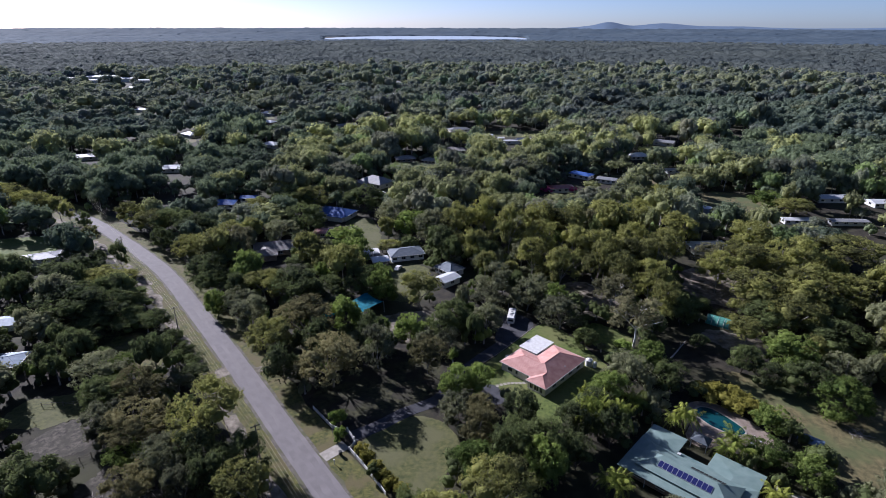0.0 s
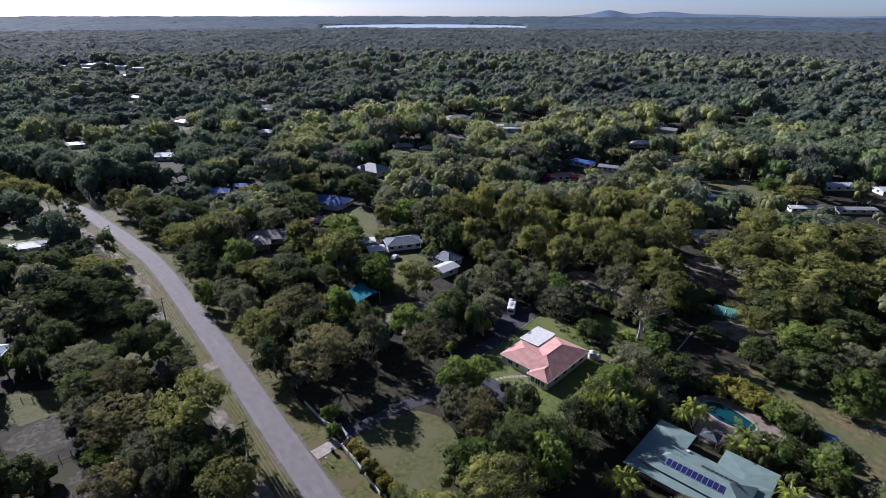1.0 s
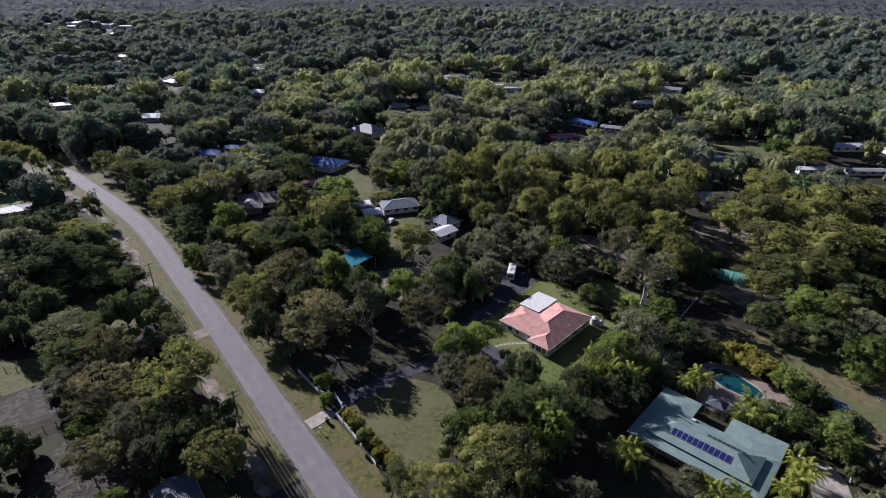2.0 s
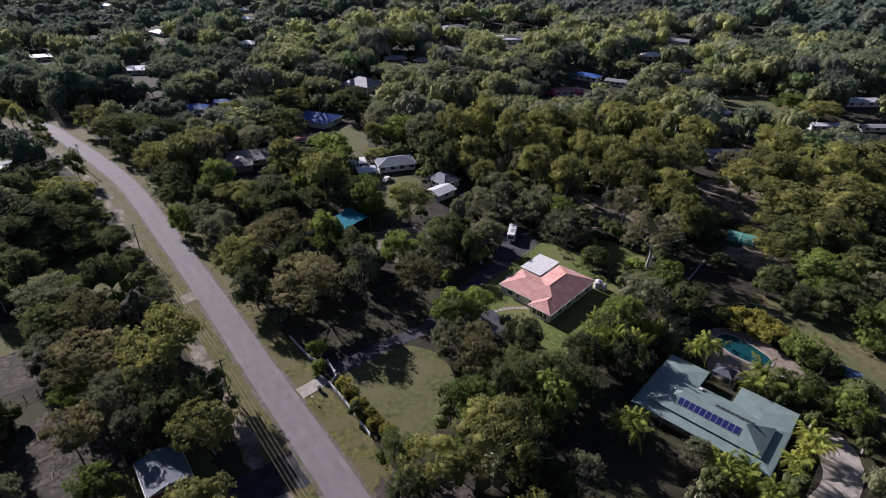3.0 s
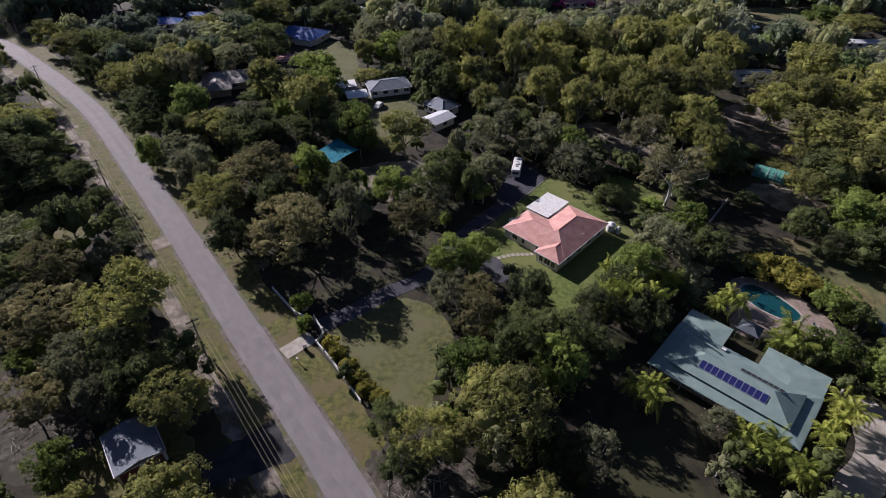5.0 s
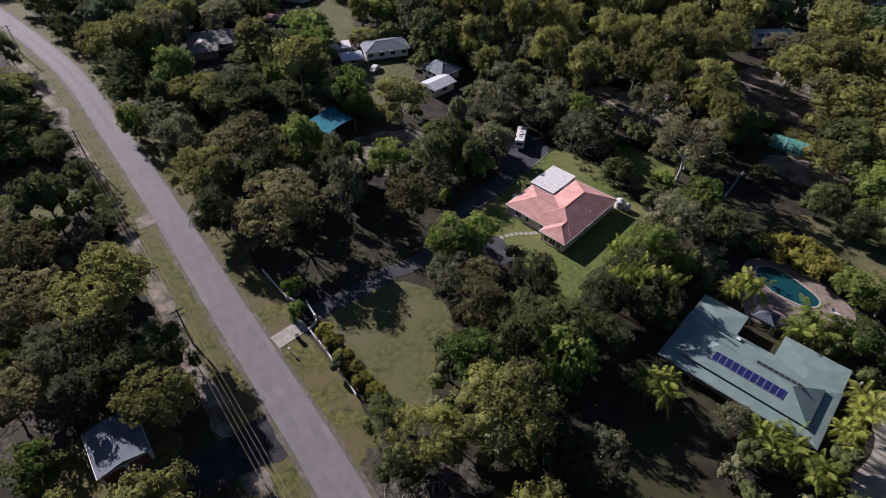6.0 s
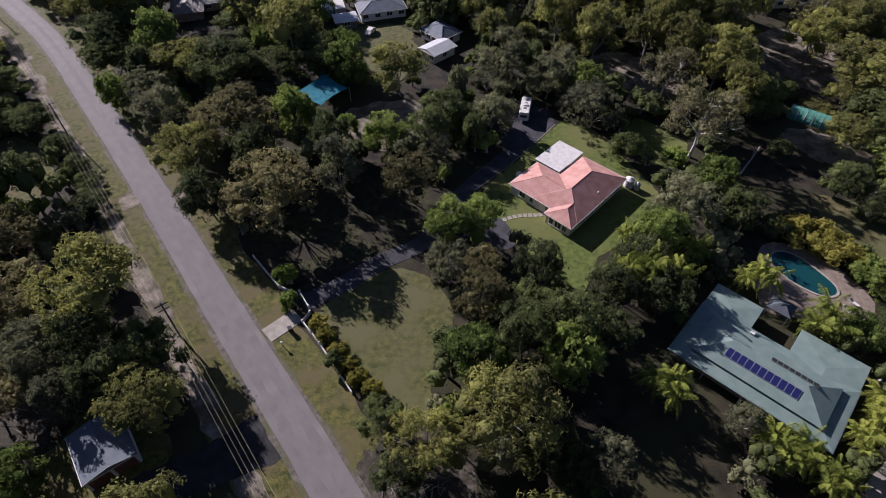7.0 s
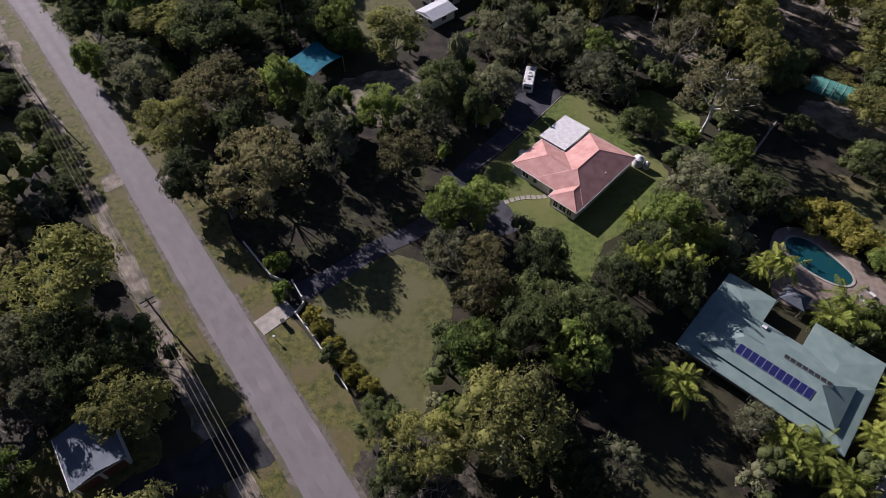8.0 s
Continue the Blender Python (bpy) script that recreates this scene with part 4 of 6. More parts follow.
def red_house():
    # u runs along the long side, v towards the drive
    h = empty("house", Matrix.Translation((18, 111, 0)) @ Matrix(((0.628, -0.778, 0, 0), (0.778, 0.628, 0, 0), (0, 0, 1, 0), (0, 0, 0, 1))))
    HOUSES.append((18, 122, 15))
    main, front, wing = (2.0, 0.0, 20.0, 11.0), (0.0, 0.05, 9.0, 6.3), (2.06, 1.0, 11.6, 16.7)
    roofs = []
    for rect, z, mat, gab in ((main, 2.65, TILEV, 0), (front, 2.63, TILEV, 0), (wing, 2.63, TILE, 0)):
        bm = bmesh.new()
        roofs.append(hip(bm, *rect, z, 0.4))
        part("roof", bm, mat, h, "weathered pink terracotta tiles")
    # caps only where the three roofs break, not where their slopes run on
    (m0, m1, mc), (f0, f1, fc), (w0, w1, wc) = roofs
    meet = Vector((5.15, 3.15, 2.65 + 0.4 * 3.15))
    ridge_caps(h, ((m0, m1, [meet, mc[1], mc[2]]), (f0, meet, [fc[0], fc[3]]), (w0, w1, [wc[2], wc[3]])), RIDGE, 0.075)
    for i, (x0, y0, x1, y1) in enumerate((main, front, wing)):
        boxed("wall", (x0 + 0.36, y0 + 0.36, 0.0, x1 - 0.36, y1 - 0.36, 2.5 - 0.02 * i), CREAM, h, "cream rendered wall")
    gutter_round(h, (main,), 2.62, WHITE)
    gutter_round(h, (front, wing), 2.6, WHITE)
    for y, w in ((1.6, 1.0), (3.1, 1.5), (4.7, 1.0)):
        window_on(h, 0.34, y, 180, w, 0.5, 2.2)
    for y in (8.2, 10.8, 13.4):
        window_on(h, 2.4, y, 180, 1.5, 0.8, 2.1)
    for x in (4.5, 8.5, 12.5, 16.5):
        window_on(h, x, 0.34, -90, 1.8)
    for x in (4.4, 8.6):
        window_on(h, x, 16.36, 90, 1.6)
    for y in (3, 7.5):
        window_on(h, 19.66, y, 0, 1.6)
    boxed("door", (2.34, 6.7, 0.05, 2.42, 7.6, 2.1), TIMBER, h, "brown timber front door")
    # white insulated patio roof on posts
    boxed("patio_roof", (11.75, 11.15, 2.85, 20.7, 17.5, 3.0), WHITE, h, "flat white insulated patio roof", 0.03)
    for x, y in ((12.1, 17.2), (16, 17.2), (20.4, 17.2), (20.4, 11.5)):
        boxed("post", (x - 0.06, y - 0.06, 0, x + 0.06, y + 0.06, 2.85), WHITE, h)
    boxed("slab", (11.6, 10.5, 0.0, 20.9, 17.7, 0.1), CONCRETE, h)
    bm = bmesh.new()
    tube(bm, (11.5, 1.6, 3.2), (11.5, 1.6, 3.5), 0.14, 0.14, 10)
    bmesh.ops.create_uvsphere(bm, u_segments=10, v_segments=6, radius=0.2, matrix=Matrix.Translation((11.5, 1.6, 3.55)) @ Matrix.Diagonal((1, 1, 0.7, 1)))
    part("roof_vent", bm, WHITE, h, "white spinning roof vent")
    bm = bmesh.new()
    tube(bm, (7.2, 11.4, 4.3), (7.2, 11.4, 4.9), 0.05, 0.05, 6)
    part("vent_pipe", bm, WHITE, h)
    return tagged(h, "cream single-storey house with pink terracotta hip roof and white patio cover", "house")


def green_house():
    h = empty("house", Matrix.Translation((31.3, 85.7, 0)) @ Matrix(((0.785, 0.62, 0, 0), (-0.62, 0.785, 0, 0), (0, 0, 1, 0), (0, 0, 0, 1))))
    HOUSES.append((46, 86, 16))
    base, west, east = (0, 0, 24.6, 12.6), (0.05, 3, 8.0, 18.0), (14.2, 3, 24.55, 18.1)
    for i, (rect, sl) in enumerate(((base, 0.17), (west, 0.07), (east, 0.06))):
        bm = bmesh.new()
        hip(bm, *rect, 2.7 - 0.02 * i, sl)
        part("roof", bm, MIST, h, "pale green sheet metal roof")
        x0, y0, x1, y1 = rect
        boxed("wall", (x0 + 1.3, y0 + 1.3, 0, x1 - 1.3, y1 - 1.0, 2.5 - 0.02 * i), BRICK, h, "brown brick wall")
    bm = bmesh.new()
    r0, r1, c = hip(bm, 2.6, 1.9, 22.4, 10.6, 3.5, 0.36, thick=0.12)
    part("upper_roof", bm, MIST, h, "raised upper tier of the green roof")
    boxed("clerestory", (2.9, 2.2, 2.9, 22.1, 10.3, 3.44), TIMBER, h, "dark timber band below the upper roof")
    ridge_caps(h, [(r0, r1, c)], MIST, 0.05)
    gutter_round(h, (base,), 2.66, MIST)
    for x, y in ((0.5, 0.5), (6, 0.4), (12, 0.4), (18, 0.4), (24, 0.5), (24.1, 6), (24.1, 12), (24, 17.6), (0.5, 6), (0.5, 12), (0.5, 17.5)):
        boxed("post", (x - 0.06, y - 0.06, 0, x + 0.06, y + 0.06, 2.55), WHITE, h)
    for x in (4, 9, 14, 19):
        window_on(h, x, 1.28, -90, 1.8)
    # panels on the two slopes of the upper tier
    slope = math.degrees(math.atan(0.36))
    n = 11
    for i in range(n):
        x = 6.9 + i * 1.0
        p = empty("solar_panel")
        p.parent = h
        zy = 3.5 + (4.3 - 1.9) * 0.36
        p.matrix_basis = pose(x + 0.5, 4.3, zy + 0.1, slope, 0, 0)
        boxed("rim", (-0.49, -0.82, -0.03, 0.49, 0.82, 0.012), ALLOY, p)
        boxed("cell_sheet", (-0.44, -0.77, 0.0, 0.44, 0.77, 0.018), CELL, p, "dark blue solar cells")
    for i in range(8):
        p = empty("collector")
        p.parent = h
        p.matrix_basis = pose(12.9 + i * 0.87, 7.5, 3.5 + (10.6 - 7.5) * 0.36 + 0.1, -slope, 0, 0)
        boxed("rim", (-0.41, -0.55, -0.03, 0.41, 0.55, 0.012), MIST, p)
        boxed("cell_sheet", (-0.37, -0.5, 0.0, 0.37, 0.5, 0.018), BLACK, p, "black pool heating collector")
    boxed("skylight", (8.2, 11.2, 3.05, 8.9, 11.9, 3.25), WHITE, h)
    return tagged(h, "sprawling brown brick house with pale green metal roof and solar panels", "house")


def plain_house(x, y, turn, w, d, roof, wall, label, wing=None, slope=0.36, gable=False, eave=2.6, panes=4, name="house"):
    """A low house with hip or gable roof, an optional wing (x0, y0, x1, y1), windows and gutters."""
    h = empty(name, pose(x, y, float(land(x, y)), 0, 0, turn))
    HOUSES.append((x, y, 0.5 * math.hypot(w, d)))
    rects = [(-w / 2, -d / 2, w / 2, d / 2)] + ([wing] if wing else [])
    roofs = []
    for i, rc in enumerate(rects):
        bm = bmesh.new()
        roofs.append(hip(bm, *rc, eave - 0.02 * i, slope, gable))
        part("roof", bm, roof, h)
        boxed("wall", (rc[0] + 0.5, rc[1] + 0.5, -0.2, rc[2] - 0.5, rc[3] - 0.5, eave - 0.1 - 0.02 * i), wall, h)
    if not gable:
        ridge_caps(h, roofs, roof, 0.11)
    for i in range(panes):
        window_on(h, -w / 2 + (i + 0.5) * w / panes, -d / 2 + 0.48, -90, 1.7)
    window_on(h, w / 2 - 0.48, 0, 0, 1.6)
    window_on(h, -w / 2 + 0.48, 0, 180, 1.6)
    gutter_round(h, rects[:1], eave - 0.03, WHITE)
    return tagged(h, label, "house")


red_house()
green_house()
plain_house(-32.5, 202, 22, 14.5, 9.5, SHEDROOF, WHITE, "white weatherboard house with blue grey sheet roof", None, 0.3)
plain_house(-41.5, 193.5, 22, 7, 6, ZINC, TIMBER, "open carport with pale sheet roof beside a house", None, 0.08, True, 2.4, 1, "carport")
plain_house(-13, 187.5, -42, 9.5, 8, SHEDROOF, WHITE, "white house with dark blue roof among trees", None, 0.4)
plain_house(-13, 178, -42, 6.5, 8.5, ZINC, WHITE, "white garage with pale metal roof among trees", None, 0.25, True, 2.6, 2)
plain_house(-89, 203, 22, 17, 12, BROWNROOF, BRICK, "brick house with brown grey hip roof", (-8, -11, 1, 0))
plain_house(-76, 252, -18, 20, 12, BLUEROOF, CREAM, "cream house with dark blue hip roof", (0, -8, 9, 2))
plain_house(-67, 311, -30, 18, 13, GREYROOF, CREAM, "large cream house with steep grey hip roof", (-9, -10, 0, 2), 0.5, False, 3.0)
plain_house(-139, 261, 10, 13, 9, BLUEROOF, CREAM, "low house with bright blue metal roof")
plain_house(-130, 273, 10, 9, 6, BLUEROOF, CREAM, "small outbuilding with a blue roof", None, 0.3, True, 2.4, 2)
plain_house(-75, 223, 5, 6, 7, REDROOF, TIMBER, "open shed with faded red sheet roof", None, 0.2, True, 2.5, 2, "shed")
plain_house(96, 221, 8, 17, 10, ZINC, CREAM, "house with pale sheet roof and solar panels half hidden by gums", (-2, -8, 6, 2), 0.3)
for i in range(5):
    p = boxed("solar_panel", (-0.48, -0.8, 0, 0.48, 0.8, 0.05), CELL)
    p.parent = next(o for o in bpy.data.objects if o.get("label", "").startswith("house with pale sheet roof and solar"))
    p.matrix_basis = pose(-6.5 + i * 1.02, -2.6, 2.6 + 2.4 * 0.3 + 0.1, 16.7, 0, 0)
plain_house(-209, 334, 12, 22, 12, ZINC, WHITE, "long house with white metal roof", None, 0.25)
plain_house(-287, 361, 25, 24, 10, GREYROOF, CREAM, "long low grey-roofed house", None, 0.25)
plain_house(-59, 376, 20, 14, 9, GREYROOF, BRICK, "brick house with grey roof in the woods")
plain_house(-41, 372, -15, 10, 8, GREYROOF, CREAM, "small house with grey roof among trees")
plain_house(-25, 409, -12, 17, 9, BROWNROOF, CREAM, "house with brown roof and pale skylight")
plain_house(59, 342, -35, 15, 9, BLUEROOF, CREAM, "house with bright blue and silver roof", None, 0.25)
plain_house(73, 331, -20, 12, 7, GREYROOF, WHITE, "grey-roofed garage beside a paddock", None, 0.2, True)
plain_house(190, 303, 5, 20, 9, ZINC, WHITE, "white-roofed shed in a row of sheds", None, 0.2, True)
plain_house(212, 296, 5, 14, 9, ZINC, WHITE, "white-roofed shed in a row of sheds", None, 0.2, True)
plain_house(153, 262, 3, 16, 5, ZINC, WHITE, "long low white-roofed stable", None, 0.15, True, 2.3)
plain_house(176, 262, 3, 18, 5, GREYROOF, WHITE, "long low grey-roofed stable", None, 0.15, True, 2.3)
plain_house(43, 309, 12, 15, 8, REDROOF, CREAM, "house behind pink flowering creeper", None, 0.3)
plain_house(-180, 183, 30, 14, 8, GREYROOF, CREAM, "neighbouring house with grey roof", None, 0.3)
plain_house(-149, 133, 20, 10, 7, TARP, WHITE, "small outbuilding with blue grey roof", None, 0.25, True, 2.4, 2)
plain_house(-133, 111, 15, 11, 8, TARP, BRICK, "low house with blue grey roof", None, 0.3)
plain_house(108, 400, 10, 14, 9, ZINC, CREAM, "house with pale pyramid roof", None, 0.45)
plain_house(120, 360, 20, 10, 6, GREYROOF, WHITE, "low shed at the edge of a clearing", None, 0.2, True, 2.3, 2)
for x, y, w in ((-2, 470, 9), (9, 458, 6), (28, 455, 12), (20, 447, 18)):
    plain_house(x, y, 8, w, 6, ZINC, WHITE, "white site shed in a clearing", None, 0.12, True, 2.8, 2, "shed")
for x, y, w, d in ((-668, 930, 60, 26), (-610, 905, 30, 16), (-820, 955, 42, 18), (-700, 900, 24, 14), (-560, 880, 26, 14), (-760, 930, 30, 14), (-640, 870, 24, 12), (-800, 870, 20, 12)):
    plain_house(x, y, 8, w, d, ZINC, WHITE, "white-roofed building of a far township", None, 0.15, True, 6, 3, "building")


hrng = random.Random(21)
made = 0
while made < 34:
    a, r = hrng.uniform(-0.6, 0.5), hrng.uniform(400, 1000)
    if a > 0.0 and hrng.random() < 0.7:
        continue
    x, y = r * math.sin(a), r * math.cos(a)
    if min(math.hypot(x - p[0], y - p[1]) - p[2] for p in HOUSES) < 28 or min(math.hypot(x - p.x, y - p.y) for p in ROAD) < 40:
        continue
    made += 1
    roof, word = hrng.choice(((ZINC, "white sheet"), (GREYROOF, "grey sheet"), (BROWNROOF, "brown tile"), (GREYROOF, "grey sheet")))
    plain_house(x, y, hrng.uniform(-40, 40), hrng.uniform(12, 20), hrng.uniform(8, 11), roof, hrng.choice((CREAM, WHITE, BRICK)), "house with " + word + " roof among distant trees", None, 0.32, hrng.random() < 0.3, 2.7, 2)
    if hrng.random() < 0.6:
        sheet("lawn", [(x - 12, y - 8), (x + 10, y - 12), (x + 14, y - 28), (x - 8, y - 24)], 0.1 + float(land(x, y)), hrng.choice((GRASS, DRY)), "open grass beside a house", rough_edge=3)


def shed():
    s = empty("shed", pose(-50.2, 63.6, 0, 0, 0, 42.5))
    HOUSES.append((-50, 63.6, 6))
    bm = bmesh.new()
    hip(bm, -3.6, -4.2, 3.6, 4.2, 2.5, 0.24, True, 0.1)
    part("roof", bm, SHEDROOF, s, "blue grey sheet gable roof")
    boxed("wall", (-3.45, -4.05, 0, 3.45, 4.05, 2.42), CREAM, s)
    for x in (-1.65, 1.65):
        boxed("roller_door", (x - 1.4, -4.12, 0.02, x + 1.4, -4.06, 2.2), RED_DOOR, s, "dark red roller door")
    for x in (-3.2, 0, 3.2):
        boxed("door_post", (x - 0.13, -4.16, 0, x + 0.13, -4.05, 2.35), WHITE, s)
    bm = bmesh.new()
    for sg in (-1, 1):
        v = [bm.verts.new(p) for p in ((sg * 3.6, -4.24, 2.4), (sg * 3.6, -4.24, 2.55), (0, -4.24, 3.42), (0, -4.24, 3.24))]
        bm.faces.new(v if sg > 0 else v[::-1])
    bmesh.ops.solidify(bm, geom=bm.faces[:], thickness=0.04)
    part("barge_board", bm, WHITE, s)
    gutter_round(s, ((-3.6, -4.1, 3.6, 4.1),), 2.47, WHITE)
    return tagged(s, "double garage shed with grey roof and dark red roller doors", "shed")


shed()


def container(x, y, turn, label):
    c = empty("container", pose(x, y, 0, 0, 0, turn))
    boxed("body", (-1.5, -3, 0.15, 1.5, 3, 2.6), WHITE, c, bevel=0.04)
    for sx in (-1.5, 1.5):
        for i in range(9):
            boxed("rib", (sx - 0.04, -2.7 + i * 0.65, 0.3, sx + 0.04, -2.5 + i * 0.65, 2.45), WHITE, c)
    boxed("door", (-1.3, -3.06, 0.3, 1.3, -2.98, 2.4), GREYROOF, c)
    HOUSES.append((x, y, 3.5))
    return tagged(c, label, "container")


container(-48.5, 200, 20, "white storage container beside a house")
container(-45, 201.5, 20, "white storage container beside a house")


def caravan():
    c = empty("caravan", pose(10.3, 151.8, 0, 0, 0, -8))
    bm = bmesh.new()
    box(bm, -1.2, -3.6, 0.55, 1.2, 3.6, 2.75, 0.18)
    part("body", bm, WHITE, c, "white van body")
    boxed("stripe", (-1.215, -3.3, 1.2, 1.215, 3.3, 1.4), TARP, c)
    for y in (-1.4, 0.7, 2.2):
        boxed("hatch", (-0.35, y - 0.35, 2.74, 0.35, y + 0.35, 2.84), GREYROOF, c)
    boxed("air_conditioner", (-0.5, -0.6, 2.74, 0.5, 0.25, 2.98), WHITE, c, bevel=0.06)
    for sx in (-1.21, 1.21):
        for y in (-2.2, 0.2, 2.2):
            boxed("window", (sx - 0.015, y - 0.5, 1.55, sx + 0.015, y + 0.5, 2.2), GLASS, c)
        for y in (-0.55, 0.35):
            bm = bmesh.new()
            tube(bm, (sx * 0.82, y, 0.36), (sx * 1.0, y, 0.36), 0.36, 0.36, 14)
            part("wheel", bm, BLACK, c)
    boxed("window", (-0.8, -3.62, 1.5, 0.8, -3.58, 2.2), GLASS, c)
    bm = bmesh.new()
    tube(bm, (-0.6, 3.55, 0.5), (0, 4.9, 0.5), 0.06, 0.06), tube(bm, (0.6, 3.55, 0.5), (0, 4.9, 0.5), 0.06, 0.06), tube(bm, (0, 4.8, 0), (0, 4.8, 0.6), 0.05, 0.05)
    part("drawbar", bm, BLACK, c)
    HOUSES.append((10.3, 151, 5))
    return tagged(c, "white caravan parked on the dark driveway", "caravan")


caravan()


def car(x, y, turn, paint, label):
    c = empty("car", pose(x, y, 0, 0, 0, turn))
    bm = bmesh.new()
    prof = [(-2.2, 0.35), (-2.25, 0.8), (-1.6, 0.95), (-0.9, 1.45), (1.0, 1.5), (1.9, 1.0), (2.25, 0.85), (2.25, 0.35)]
    a = [bm.verts.new((px, -0.86, pz)) for px, pz in prof]
    b = [bm.verts.new((px, 0.86, pz)) for px, pz in prof]
    n = len(prof)
    for i in range(n):
        bm.faces.new((a[i], a[(i + 1) % n], b[(i + 1) % n], b[i]))
    bm.faces.new(a[::-1]), bm.faces.new(b)
    bmesh.ops.bevel(bm, geom=bm.edges[:], offset=0.07, segments=2, affect="EDGES")
    part("body", bm, paint, c)
    for sy in (-0.87, 0.87):
        boxed("window", (-0.9, sy - 0.01, 1.0, 1.2, sy + 0.01, 1.35), GLASS, c)
        for px in (-1.4, 1.4):
            bm = bmesh.new()
            tube(bm, (px, sy * 0.8, 0.33), (px, sy * 1.02, 0.33), 0.33, 0.33, 14)
            part("wheel", bm, BLACK, c)
    HOUSES.append((x, y, 3))
    return tagged(c, label, "car")


car(-33.5, 189, 75, WHITE, "white car parked in a back yard")
car(-60, 293, 10, WHITE, "white car on a house drive")


def shade_sail():
    s = empty("shade_sail", pose(-41, 152, 0))
    corners = [Vector((-5.5, -2.0, 3.4)), Vector((3, -5.2, 3.2)), Vector((8.3, 1.5, 4.0)), Vector((1.4, 7.2, 4.6))]
    bm = bmesh.new()
    n = 10
    grid = [[None] * (n + 1) for _ in range(n + 1)]
    for i in range(n + 1):
        for j in range(n + 1):
            u, v = i / n, j / n
            p = corners[0] * (1 - u) * (1 - v) + corners[1] * u * (1 - v) + corners[2] * u * v + corners[3] * (1 - u) * v
            mid = corners[0].lerp(corners[2], 0.5)
            pull = 0.35 * (4 * u * (1 - u) * (1 - 4 * v * (1 - v)) + 4 * v * (1 - v) * (1 - 4 * u * (1 - u)))
            p = p.lerp(Vector((mid.x, mid.y, p.z)), 0.4 * pull)
            p.z -= 1.2 * u * (1 - u) * 4 * v * (1 - v) * 0.3
            grid[i][j] = bm.verts.new(p)
    for i in range(n):
        for j in range(n):
            bm.faces.new((grid[i][j], grid[i + 1][j], grid[i + 1][j + 1], grid[i][j + 1]))
    bmesh.ops.solidify(bm, geom=bm.faces[:], thickness=0.02)
    part("cloth", bm, TURQ, s, "sagging turquoise shade cloth")
    for c in corners:
        bm = bmesh.new()
        tube(bm, (c.x * 1.03, c.y * 1.03, 0), (c.x * 1.02, c.y * 1.02, c.z + 0.2), 0.08, 0.07, 8)
        part("pole", bm, ALLOY, s)
    HOUSES.append((-41, 150, 9))
    tagged(s, "sagging turquoise shade sail over a back yard", "shade sail")
    p = empty("above_ground_pool", pose(-51, 151, 0))
    bm = bmesh.new()
    tube(bm, (0, 0, 0), (0, 0, 1.2), 2.6, 2.6, 24)
    part("wall", bm, TURQ, p)
    bm = bmesh.new()
    tube(bm, (0, 0, 1.19), (0, 0, 1.215), 2.45, 2.45, 24)
    part("water", bm, POOLTILE, p)
    tagged(p, "round above-ground pool with blue wall", "pool")


shade_sail()


